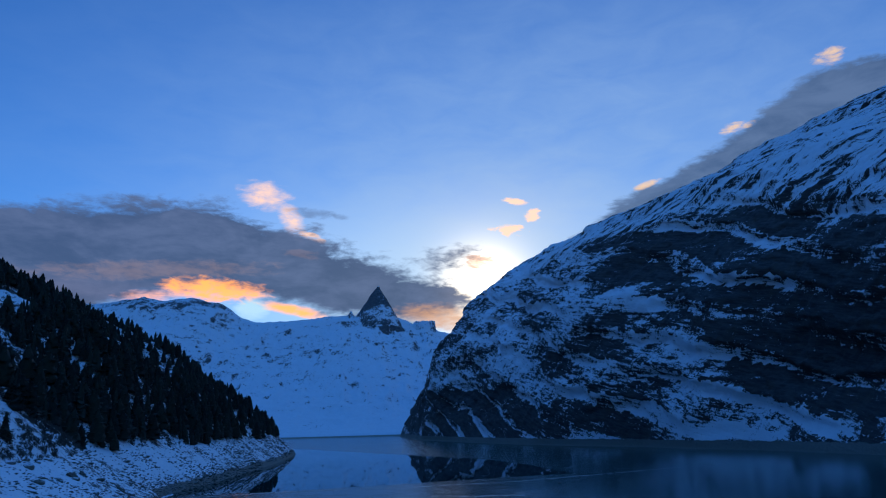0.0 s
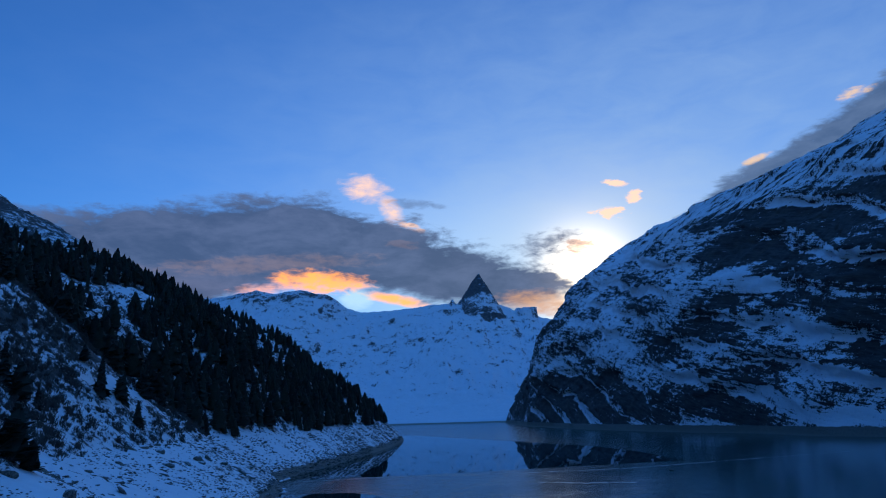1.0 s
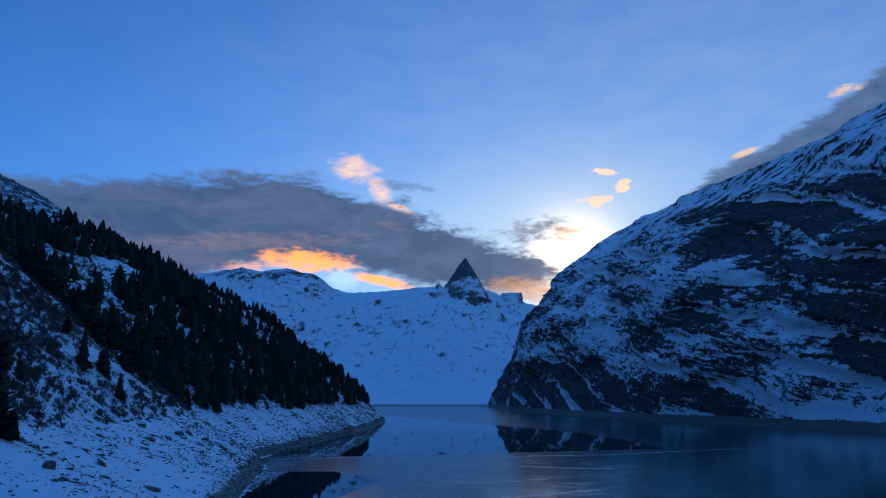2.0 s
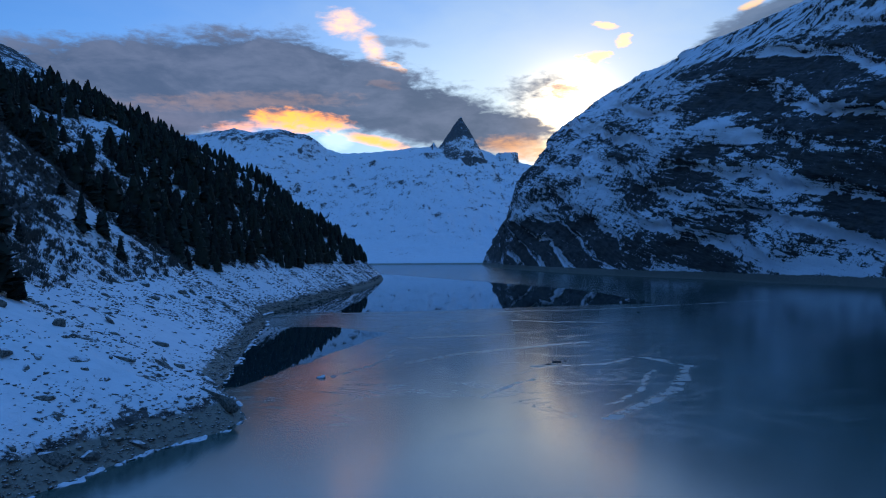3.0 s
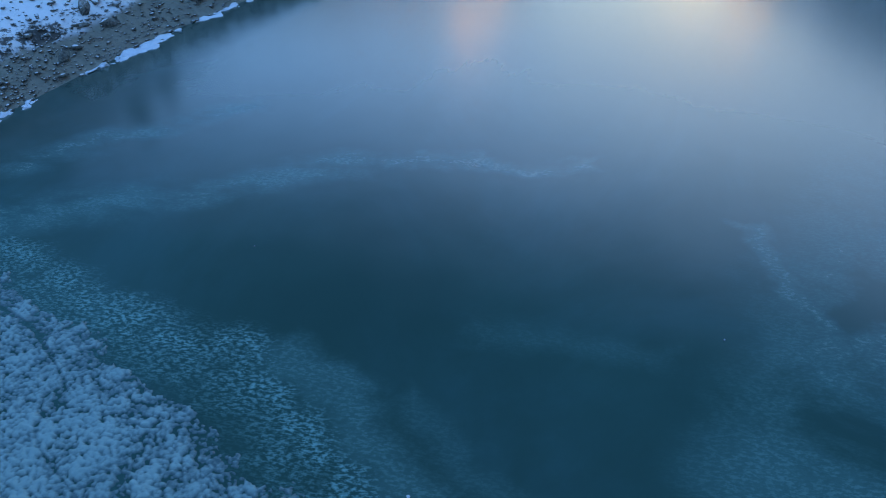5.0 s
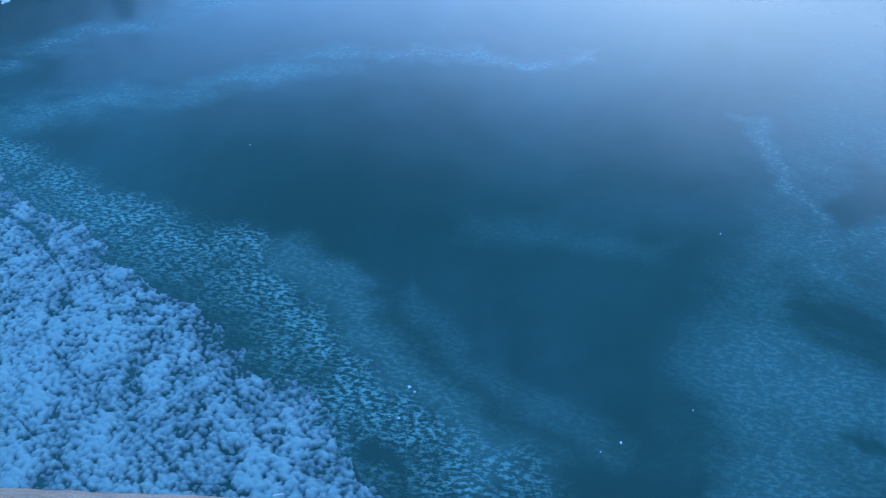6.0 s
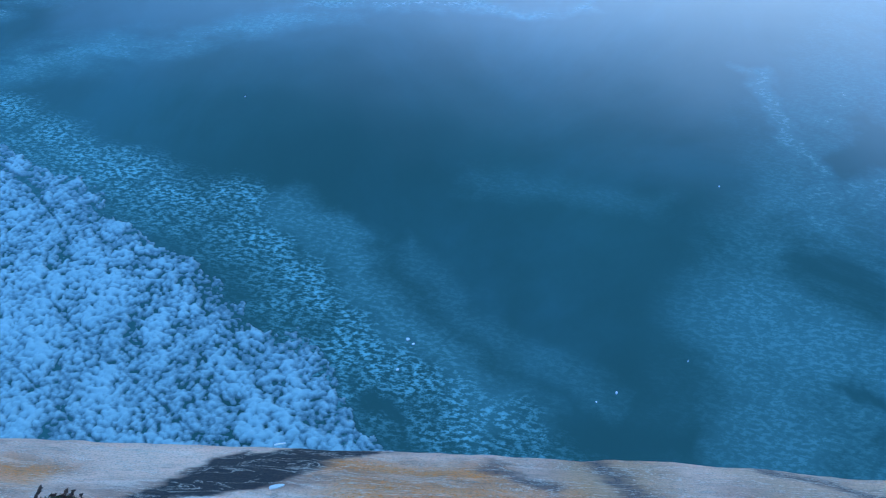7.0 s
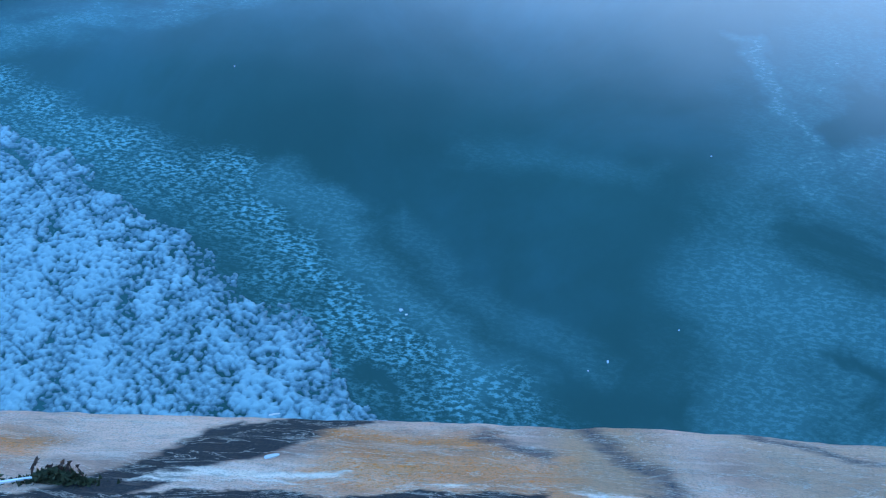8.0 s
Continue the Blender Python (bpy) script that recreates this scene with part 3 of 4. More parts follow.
# heights along the lake of the foot of the upper snow slope, the foot of the dark cliff and the top of the bare foot
SNOW_Y, SNOW_Z = (600, 764, 869, 983, 1043, 1227, 1500, 2200), (210, 228, 262, 272, 262, 300, 335, 380)
WALL_Y, WALL_Z = (600, 706, 734, 777, 819, 864, 1000, 1120, 1227), (10, 46, 69, 107, 140, 165, 205, 260, 310)
BASE_Y, BASE_Z = (600, 820, 975, 1050, 1122, 1193, 1350, 1558, 1750, 2200), (0, 0, 16, 40, 65, 85, 120, 110, 150, 330)


def mountain():
    ys = np.concatenate([np.linspace(-150, 560, 50)[:-1], 560 * np.exp(np.linspace(0, math.log(2700 / 560), 720))])
    arc = np.concatenate([[0], np.cumsum(np.hypot(np.diff(DOME_S), np.diff(DOME_Z)))])
    along = np.linspace(0, 1, 500) ** 1.25 * arc[-1]
    ss = np.interp(along, arc, DOME_S)
    zz = np.interp(along, arc, DOME_Z)
    S, Y = np.meshgrid(ss, ys)
    Z, _ = np.meshgrid(zz, ys)
    Z = np.where(Z > 0, Z * np.interp(Y, FADE_Y, FADE_K), Z)
    X = np.interp(Y, FOOT_Y, FOOT_X) + S
    rise = np.clip(Z / 60, 0.05, 1)
    # long beds that dip towards the dam, with ledges
    bed = Z - Y * 0.27 + 26 * fbm(X / 260, Y / 330, Z / 150, 3, 0.5, 21)
    split = np.clip(0.55 + 0.9 * fbm(X / 160, Y / 260, Z / 60, 3, 0.5, 5), 0, 1.3)
    saw = bed / 44.0
    saw = saw - np.floor(saw)
    ledge = np.where(saw < 0.70, saw / 0.70, (1 - saw) / 0.30)
    fine_bed = (bed + 9 * fbm(X / 60, Y / 90, Z / 40, 3, 0.6, 4)) / 13.0
    saw2 = fine_bed - np.floor(fine_bed)
    upper = Z - np.interp(Y, SNOW_Y, SNOW_Z) + 26 * fbm(X / 90, Y / 90, Z / 90, 4, 0.6, 61)
    slope = np.clip(upper / 70, 0, 1)
    cliff = np.clip((Z - np.interp(Y, WALL_Y, WALL_Z) + 34 * fbm(X / 80, Y / 80, Z / 80, 4, 0.6, 62)) / 22, 0, 1) * (1 - slope) * np.clip((1240 - Y) / 120, 0, 1)
    foot = np.clip((np.interp(Y, BASE_Y, BASE_Z) - Z + 38 * fbm(X / 60, Y / 60, Z / 60, 4, 0.6, 63)) / 25, 0, 1)
    # snow lies on the treads of the ledges and in the gullies of the upper slope
    tread = 0.85 * (np.where(saw > 0.62, 1.0, 0.0) - 0.38) * split + 0.30 * (saw2 - 0.5) * split
    gully = 0.95 * fbm(Y / 17 + 0.05 * S, S / 85, Z / 300, 4, 0.6, 64) + 0.35 * fbm(X / 60, Y / 60, Z / 60, 3, 0.5, 66)
    patch = 0.34 * fbm(X / 70, Y / 110, Z / 40, 4, 0.6, 65)
    snow = (1 - slope) * (tread + patch + 0.21) + slope * (0.24 + 0.38 * gully) - 0.40 * cliff - 0.38 * foot
    snow = snow + 0.30 * np.clip((875 - Y) / 60, 0, 1) * np.clip((np.interp(Y, WALL_Y, WALL_Z) - Z) / 25, 0, 1)
    cut = (1 - 0.7 * slope) * (13 * ledge * split + 3.5 * saw2 * split) + 5 * slope * gully
    lump = fbm(X / 120, Y / 120, Z / 120, 6, 0.55, 11, True)
    X = X + rise * (cut - 7 * lump - 14 * fbm(X / 260, Y / 260, Z / 260, 3, 0.5, 2))
    Z = Z + rise * (2.0 * fbm(X / 22, Y / 22, Z / 22, 4, 0.6, 31, True) + 5 * fbm(X / 70, Y / 70, Z / 70, 2, 0.5, 15))
    ob = sheet("rock_mountain", X, Y, Z, CLIFF)
    for name, values in (("snow", snow), ("slope", slope)):
        a = ob.data.attributes.new(name, "FLOAT", "POINT")
        a.data.foreach_set("value", np.broadcast_to(values, X.shape).astype(np.float32).ravel())
    return ob


tagged(mountain(), "dark layered rock mountain streaked with snow", "mountain", kind="structure")

# ---- the snow mountains at the head of the lake ----
RIDGE_X = (-2600, -1800, -1343, -1098, -1002, -866, -694, -600, -506, -383, -105, 34, 120, 241, 328, 373, 511, 900, 1500)
RIDGE_Z = (760, 720, 676, 720, 692, 716, 677, 608, 583, 588, 612, 610, 606, 600, 556, 560, 514, 420, 400)


def far_mountains():
    xs, ys = np.linspace(-2300, 1300, 640), np.concatenate([np.linspace(2230, 2400, 30)[:-1], np.linspace(2400, 4300, 260)])
    X, Y = np.meshgrid(xs, ys)
    top = np.interp(X, RIDGE_X, RIDGE_Z) + 6 * fbm(X / 60, 0.5, 0, 3, 0.5, 9)
    v = (Y - 2330) / (3900 - 2330)
    up = np.where(v < 1, 0.75 * np.clip(v, 0, 1) + 0.25 * np.clip(v, 0, 1) ** 2, 1 - 0.9 * (v - 1) ** 0.8 * (v > 1))
    shelf = np.interp(Y, (2230, 2290, 2315, 2330), (-12, 0, 11, 14))
    Z = shelf + np.where(Y > 2330, (top - 14) * np.nan_to_num(up), 0)
    k = np.clip(v * 4, 0, 1) * np.clip((1.02 - v) * 8, 0.15, 1)
    Z = Z + k * (30 * fbm(X / 300, Y / 300, 0, 5, 0.5, 40) + 11 * fbm(X / 80, Y / 110, 0, 5, 0.62, 44, True))
    # the horn and its lower neighbour
    for hx, hy, hz, r, p in ((125, 3880, 772, 128, 1.05), (-22, 3885, 654, 58, 0.5), (375, 3890, 566, 42, 0.8)):
        dist = np.hypot(X - hx, (Y - hy) * 0.8) / r
        turn = np.arctan2(Y - hy, X - hx)
        spike = hz - (hz - 570) * np.clip(dist, 0, 1.4) ** p * (1 + 0.12 * np.cos(3 * turn + 0.6)) + 5 * fbm(X / 16, Y / 16, 0, 3, 0.6, 50)
        Z = np.where(dist < 1.4, np.maximum(Z, spike), Z)
    return sheet("far_mountains", X, Y, Z, FAR)


tagged(far_mountains(), "far snow-covered mountains with a pointed rock horn", "mountain", kind="structure")

# ---- lake, valley floor ----
gx, gy = np.meshgrid(np.linspace(-900, 700, 41), np.concatenate([np.linspace(-80, 400, 60), np.linspace(420, 2420, 60)]))
tagged(sheet("water", gx, gy, gx * 0, ICE), "dark teal lake under thin patchy ice", "lake", kind="structure")
gx, gy = np.meshgrid(np.linspace(-4800, 4800, 49), np.linspace(-4800, 4900, 49))
tagged(sheet("ground", gx, gy, -115 + 14 * fbm(gx / 700, gy / 700, 0, 4, 0.5, 60), FAR), "snow-covered valley floor", "ground", kind="structure")


# ---- the dam ----
def boxes_mesh(name, boxes, mat):
    bm = bmesh.new()
    for x0, y0, z0, x1, y1, z1 in boxes:
        m = Matrix.Translation(((x0 + x1) / 2, (y0 + y1) / 2, (z0 + z1) / 2)) @ Matrix.Diagonal((x1 - x0, y1 - y0, z1 - z0, 1))
        bmesh.ops.create_cube(bm, size=1, matrix=m)
    mesh = bpy.data.meshes.new(name)
    bm.to_mesh(mesh)
    bm.free()
    mesh.materials.append(mat)
    return new(name, mesh)


LEAN = 0.066  # the parapet's line, in metres of y for each metre of x


def parapet():
    """The capped parapet of the dam, with a sloped outer face to its cap, worn along the edge."""
    xs = np.concatenate([np.linspace(-90, -1.2, 60)[:-1], np.linspace(-1.2, 1.2, 241), np.linspace(1.2, 430, 120)[1:]])
    # outline from the inner foot over the cap to the outer foot
    prof = [(-0.42, -1.4), (-0.42, -0.36), (-0.40, -0.345), (0.0, -0.345), (0.05, -0.35)]
    prof += [(0.05 + 0.268 * i / 24, -0.35 - 0.266 * i / 24) for i in range(1, 25)]
    prof += [(0.319, -0.624), (0.319, -0.75), (0.25, -0.78), (0.25, -1.6)]
    P = np.array(prof)
    X, K = np.meshgrid(xs, np.arange(len(P)), indexing="ij")
    Y = P[K, 0] + LEAN * np.clip(X, -1.2, 1.2) - 0.0004 * X * 0 - 0.035 * np.clip(X, -1, 1) ** 2 - np.where(np.abs(X) > 1.2, (np.abs(X) - 1.2) ** 2 / 700.0, 0)
    Z = EYE[2] + P[K, 1]
    near = np.abs(X) < 1.3
    wear = np.where(near & (K > 3) & (K < 31), 0.004 * fbm(X * 6, P[K, 0] * 14, 0, 5, 0.6, 70), 0)
    return sheet("dam_parapet", X, Y + wear * 0.5, Z + wear, CONCRETE, flip=True)


tagged(parapet(), "weathered stained concrete parapet of the dam", "parapet", kind="structure")


def dam():
    xs = np.linspace(-110, 440, 120)
    prof = [(-7.0, -120 - 35), (-7.0, -1.4), (0.24, -1.4), (0.24, -155)]
    P = np.array(prof)
    X, K = np.meshgrid(xs, np.arange(len(P)), indexing="ij")
    Y = P[K, 0] + LEAN * np.clip(X, -1.2, 1.2) - np.where(np.abs(X) > 1.2, (np.abs(X) - 1.2) ** 2 / 700.0, 0)
    return sheet("dam_wall", X, Y, EYE[2] + P[K, 1], WALL, flip=True, smooth=False)


tagged(dam(), "tall concrete arch dam wall", "dam", kind="structure")


# ---- things: helpers ----
def mesh_of(name, verts, faces, mat, smooth=False):
    mesh = bpy.data.meshes.new(name)
    mesh.from_pydata([tuple(map(float, v)) for v in verts], [], [tuple(map(int, f)) for f in faces])
    mesh.polygons.foreach_set("use_smooth", [smooth] * len(mesh.polygons))
    mesh.materials.append(mat)
    mesh.update()
    return mesh


def part(name, mesh, parent, label=""):
    ob = new(name, mesh)
    ob.parent = parent
    return tagged(ob, label) if label else ob


def scattered(name, template, tris, places, mat):
    """One mesh with a turned, sized copy of a template at each place (x, y, z, turn, width, height)."""
    T, P = np.asarray(template, float), np.asarray(places, float)
    c, s = np.cos(P[:, 3:4]), np.sin(P[:, 3:4])
    x = (T[None, :, 0] * c - T[None, :, 1] * s) * P[:, 4:5] + P[:, 0:1]
    y = (T[None, :, 0] * s + T[None, :, 1] * c) * P[:, 4:5] + P[:, 1:2]
    z = T[None, :, 2] * P[:, 5:6] + P[:, 2:3]
    F = (np.asarray(tris)[None] + (np.arange(len(P)) * len(T))[:, None, None]).reshape(-1, 3)
    mesh = bpy.data.meshes.new(name)
    mesh.vertices.add(x.size)
    mesh.vertices.foreach_set("co", np.stack([x, y, z], -1).astype(np.float32).ravel())
    mesh.loops.add(F.size)
    mesh.loops.foreach_set("vertex_index", F.astype(np.int32).ravel())
    mesh.polygons.add(len(F))
    mesh.polygons.foreach_set("loop_start", np.arange(0, F.size, 3, dtype=np.int32))
    mesh.update(calc_edges=True)
    mesh.materials.append(mat)
    return new(name, mesh)


def ground(x, y):
    """Height of the hillside under a place."""
    x, y = np.asarray(x, float), np.asarray(y, float)
    return hill_height(shore_x(y) - x, y)


rng = np.random.default_rng(7)


# ---- conifers ----
def crown_shape(seed, whorls, arms, round_top, fans=True):
    """A conifer's crown, one metre high and about one metre across: whorls of drooping boughs, uneven, with gaps."""
    r = np.random.default_rng(seed)
    V, F = [], []
    for k in range(whorls):
        h = 0.08 + 0.90 * k / (whorls - 1)
        wide = (0.5 * (1 - h) ** 0.75 + 0.02) if not round_top else 0.5 * math.sqrt(max(0.02, math.sin(math.pi * min(0.98, 0.25 + 0.75 * h)))) * (1.08 - 0.55 * h)
        count = max(4, int(arms * (1 - 0.45 * h)))
        for j in range(count):
            if r.random() < 0.2:
                continue
            a = 2 * math.pi * (j + r.uniform(-0.6, 0.6)) / count + k * 0.9
            reach = wide * r.uniform(0.45, 1.3)
            drop = reach * r.uniform(0.12, 0.42) * (1.0 if not round_top else -0.2)
            half = max(0.05, reach * r.uniform(0.28, 0.42))
            ca, sa = math.cos(a), math.sin(a)
            tilt = r.uniform(-0.02, 0.02)
            b = len(V)
            mid = reach * 0.6
            V += [(0, 0, h + 0.02), (ca * mid - sa * half, sa * mid + ca * half, h - drop * 0.5 + tilt - 0.012), (ca * reach, sa * reach, h - drop + tilt),
                  (ca * mid + sa * half, sa * mid - ca * half, h - drop * 0.5 - tilt - 0.012)]
            F += [(b, b + 1, b + 2), (b, b + 2, b + 3)]
            if fans:
                V += [(ca * mid * 0.9, sa * mid * 0.9, h - drop * 0.5 - 0.055)]
                F += [(b, b + 2, b + 4), (b + 1, b + 4, b + 3)]
    # the thick inside of the crown
    rings = [(h, (0.62 if not round_top else 0.72) * ((0.5 * (1 - h) ** 0.75) if not round_top else 0.5 * math.sqrt(max(0.02, math.sin(math.pi * min(0.98, 0.25 + 0.75 * h)))) * (1.08 - 0.55 * h))) for h in (0.06, 0.22, 0.45, 0.7, 0.95)]
    b = len(V)
    for h, wide in rings:
        V += [(wide * r.uniform(0.7, 1.25) * math.cos(1.047 * i + h * 4), wide * r.uniform(0.7, 1.25) * math.sin(1.047 * i + h * 4), h + r.uniform(-0.04, 0.04)) for i in range(6)]
    for k in range(4):
        for i in range(6):
            j = (i + 1) % 6
            F += [(b + 6 * k + i, b + 6 * k + j, b + 6 * k + 6 + j), (b + 6 * k + i, b + 6 * k + 6 + j, b + 6 * k + 6 + i)]
    b = len(V)
    V += [(0.015, 0, 0.93), (-0.012, 0.012, 0.93), (0, -0.015, 0.93), (0, 0, 1.0)]
    F += [(b, b + 1, b + 3), (b + 1, b + 2, b + 3), (b + 2, b, b + 3)]
    return V, F


def trunk_shape():
    V, F = [], []
    for h, r in ((-0.06, 0.022), (0.3, 0.016), (0.9, 0.004)):
        V += [(r * math.cos(2 * math.pi * i / 6), r * math.sin(2 * math.pi * i / 6), h) for i in range(6)]
    for k in range(2):
        F += [(6 * k + i, 6 * k + (i + 1) % 6, 6 * k + 6 + (i + 1) % 6, 6 * k + 6 + i) for i in range(6)]
    return V, F


def wood_density(x, y):
    """How thickly the hillside is wooded at a place, 0 to 1."""
    s = shore_x(y) - x
    d = s - np.interp(y, BAND_Y, BAND_W)
    patch = fbm(x / 55, y / 75, 0, 3, 0.55, 90)
    side = -x / np.maximum(y, 1)
    z = ground(x, y)
    base = np.where(side < 0.36, 0.74, np.where(side < 0.44, 0.50, np.where(z < 150, 0.22, 0.30))) + 1.3 * patch
    base = np.where((side < 0.40) & (y > 480), base + 0.12, base)
    base = np.where((y > 140) & (y < 260) & (d < 50) & (patch > -0.25), np.maximum(base, 0.65), base)
    high = np.clip((280 - z) / 50, 0, 1) * np.where(side > 0.49, np.clip((215 - z) / 40, 0, 1), 1)
    return np.where((d > -3) & (s > 8), np.clip(base, 0, 1) * high, 0)


def conifers():
    thing_meshes = []
    for i, (whorls, arms, round_top) in enumerate(((17, 10, False), (15, 9, True), (13, 9, True), (19, 10, False), (12, 10, True))):
        crown = mesh_of("crown", *crown_shape(100 + i, whorls, arms, round_top), NEEDLES)
        trunk = mesh_of("trunk", *trunk_shape(), BARK)
        thing_meshes.append((crown, trunk, round_top))
    y = 110 * np.exp(rng.uniform(0, math.log(1290 / 110), 60000))
    s = rng.uniform(0, 620, 60000)
    x = shore_x(y) - s
    keep = rng.random(60000) < wood_density(x, y) * np.clip(y / 700, 0.22, 1.0) * 0.36
    x, y = x[keep], y[keep]
    z = ground(x, y)
    order = np.argsort(np.hypot(x, y))
    x, y, z = x[order], y[order], z[order]
    tall = (6 + 15 * rng.random(len(x)) ** 1.1) * np.where(y < 260, 0.8, 1.0)
    firsts = {}
    for i in range(280):
        k = int(rng.integers(0, 5))
        crown, trunk, round_top = thing_meshes[k]
        h = float(tall[i]) * (0.85 if round_top else 1.0)
        wide = h * float(rng.uniform(0.46, 0.66)) * (1.45 if round_top else 1.0)
        at = pose(float(x[i]), float(y[i]), float(z[i]) - 0.3, 0, 0, float(rng.uniform(0, 360))) @ Matrix.Diagonal((wide, wide, h, 1))
        if k not in firsts:
            tree = new("conifer")
            tree.matrix_basis = at
            part("trunk", trunk, tree)
            part("crown", crown, tree)
            tagged(tree, "dark round-topped stone pine on the snowy slope" if round_top else "dark narrow spruce on the snowy slope", "tree", "conifers on the hillside")
            firsts[k] = tree
        else:
            made = copy_thing(firsts[k], pose(0, 0, 0))
            made.matrix_basis = at
    rest = np.arange(280, len(x))
    for j, (whorls, arms, round_top) in enumerate(((9, 7, False), (7, 7, True), (8, 6, True))):
        V, F = crown_shape(200 + j, whorls, arms, round_top, fans=False)
        sel = rest[j::3]
        h = tall[sel]
        P = np.stack([x[sel], y[sel], z[sel] - 0.5, rng.uniform(0, 6.28, len(sel)), h * rng.uniform(0.48, 0.70, len(sel)) * (1.35 if round_top else 1), h], -1)
        tagged(scattered("forest", V, F, P, NEEDLES), "dense dark conifer forest on the hillside", "forest", kind="stuff")
    return len(x)


WOOD = conifers()


def shrubs():
    V, F = [], []
    r = np.random.default_rng(5)
    for i in range(15):
        a, lean = r.uniform(0, 6.28), r.uniform(0.1, 0.9)
        h = r.uniform(0.5, 1.0)
        bx, by = 0.2 * math.cos(a), 0.2 * math.sin(a)
        tx, ty = lean * math.cos(a) * 0.8, lean * math.sin(a) * 0.8
        b = len(V)
        V += [(bx - 0.05, by, -0.1), (bx + 0.05, by + 0.02, -0.1), (tx, ty, h), (tx * 0.6 + 0.25 * math.sin(a), ty * 0.6 - 0.25 * math.cos(a), h * 0.9), (tx * 0.6 - 0.2 * math.sin(a), ty * 0.6 + 0.2 * math.cos(a), h * 0.8),
              (tx * 0.5 + bx * 0.5, ty * 0.5 + by * 0.5, h * 0.35), (tx * 0.5 + bx * 0.5 + 0.07, ty * 0.5 + by * 0.5, h * 0.5)]
        F += [(b, b + 1, b + 2), (b + 5, b + 6, b + 3), (b + 5, b + 6, b + 4)]
    y = 90 * np.exp(rng.uniform(0, math.log(900 / 90), 38000))
    d = np.abs(rng.normal(0, 110, 38000)) + rng.uniform(-3, 10, 38000)
    x = shore_x(y) - np.interp(y, BAND_Y, BAND_W) - d
    keep = rng.random(38000) < (1.0 - 0.6 * wood_density(x, y)) * np.clip(0.85 + fbm(x / 30, y / 30, 0, 3, 0.5, 77), 0, 1) * np.clip(y / 250, 0.6, 1)
    x, y = x[keep], y[keep]
    h = rng.uniform(1.0, 3.6, len(x))
    P = np.stack([x, y, ground(x, y) - 0.1, rng.uniform(0, 6.28, len(x)), h * rng.uniform(0.7, 1.2, len(x)), h], -1)
    tagged(scattered("shrubs", V, F, P, TWIGS), "bare grey-brown shrubs along the foot of the wood", "shrubs", kind="stuff")


shrubs()


# ---- rocks ----
def rock_shape(seed, flat, cuts=9, fine=2):
    """An angular rock: a ball cut by random planes."""
    r = np.random.default_rng(seed)
    bm = bmesh.new()
    bmesh.ops.create_icosphere(bm, subdivisions=fine, radius=1.0)
    planes = []
    for _ in range(cuts):
        d = Vector(r.normal(0, 1, 3)).normalized()
        planes.append((d, r.uniform(0.45, 0.8)))
    for v in bm.verts:
        for d, k in planes:
            over = v.co.dot(d) - k
            if over > 0:
                v.co -= d * over
        v.co += Vector(r.normal(0, 0.02, 3))
        v.co.z *= flat
    V, F = [tuple(v.co) for v in bm.verts], [tuple(v.index for v in f.verts) for f in bm.faces]
    bm.free()
    return V, F


def slope_turn(x, y, spin, lean):
    """A turn that lays a flat rock on the hillside."""
    e = 1.5
    zx = float(ground(x + e, y) - ground(x - e, y)) / (2 * e)
    zy = float(ground(x, y + e) - ground(x, y - e)) / (2 * e)
    nrm = Vector((-zx, -zy, 1)).lerp(Vector((0, 0, 1)), 0.35).normalized()
    nrm = (nrm + Vector((rng.normal(0, lean), rng.normal(0, lean), 0))).normalized()
    return nrm.to_track_quat("Z", "Y").to_matrix().to_4x4() @ pose(0, 0, 0, 0, 0, spin)


def boulders():
    meshes = [mesh_of("boulder", *rock_shape(300 + i, f), SLAB) for i, f in enumerate((0.22, 0.28, 0.5, 0.7, 0.18, 0.4, 0.24, 0.3))]
    # the large ones first: x, y, half-width, mesh
    large = [(-46.5, 152, 3.6, 2), (-93, 152, 2.0, 3), (-77, 121, 2.0, 3), (-71, 106, 1.7, 2), (-60, 113, 2.2, 2), (-57, 119, 1.9, 5), (-53.5, 128, 1.6, 2), (-75, 152, 2.6, 4), (-70, 141, 2.4, 0), (-66, 150, 2.4, 6),
             (-82, 175, 2.2, 2), (-78, 200, 2.4, 5), (-64, 122, 1.8, 1), (-85, 131, 1.6, 0), (-68, 96, 1.8, 2)]
    n = 0
    spots = [(x, y, r, k, 0.15) for x, y, r, k in large]
    while len(spots) < 285:
        y = 62 * math.exp(rng.uniform(0, math.log(330 / 62)))
        wide = float(np.interp(y, BAND_Y, BAND_W))
        s = rng.uniform(2, wide + 2)
        spots.append((float(shore_x(y)) - s, y, min(2.8, 0.60 * math.exp(rng.normal(0, 0.55)) * (1 + y / 300)), int(rng.integers(0, 8)), 0.3))
    for x, y, r, k, lean in spots:
        ob = new("boulder", meshes[k])
        z = float(ground(x, y))
        ob.matrix_basis = Matrix.Translation((x, y, z - 0.02 * r)) @ slope_turn(x, y, float(rng.uniform(0, 360)), lean) @ Matrix.Diagonal((r * 1.5, r * float(rng.uniform(0.5, 0.9)), r, 1))
        tagged(ob, "large grey rock with some snow on the lake shore" if r > 1.5 else "flat dark stone half sunk in snow on the shore", "rock", "rocks on the shore")


boulders()


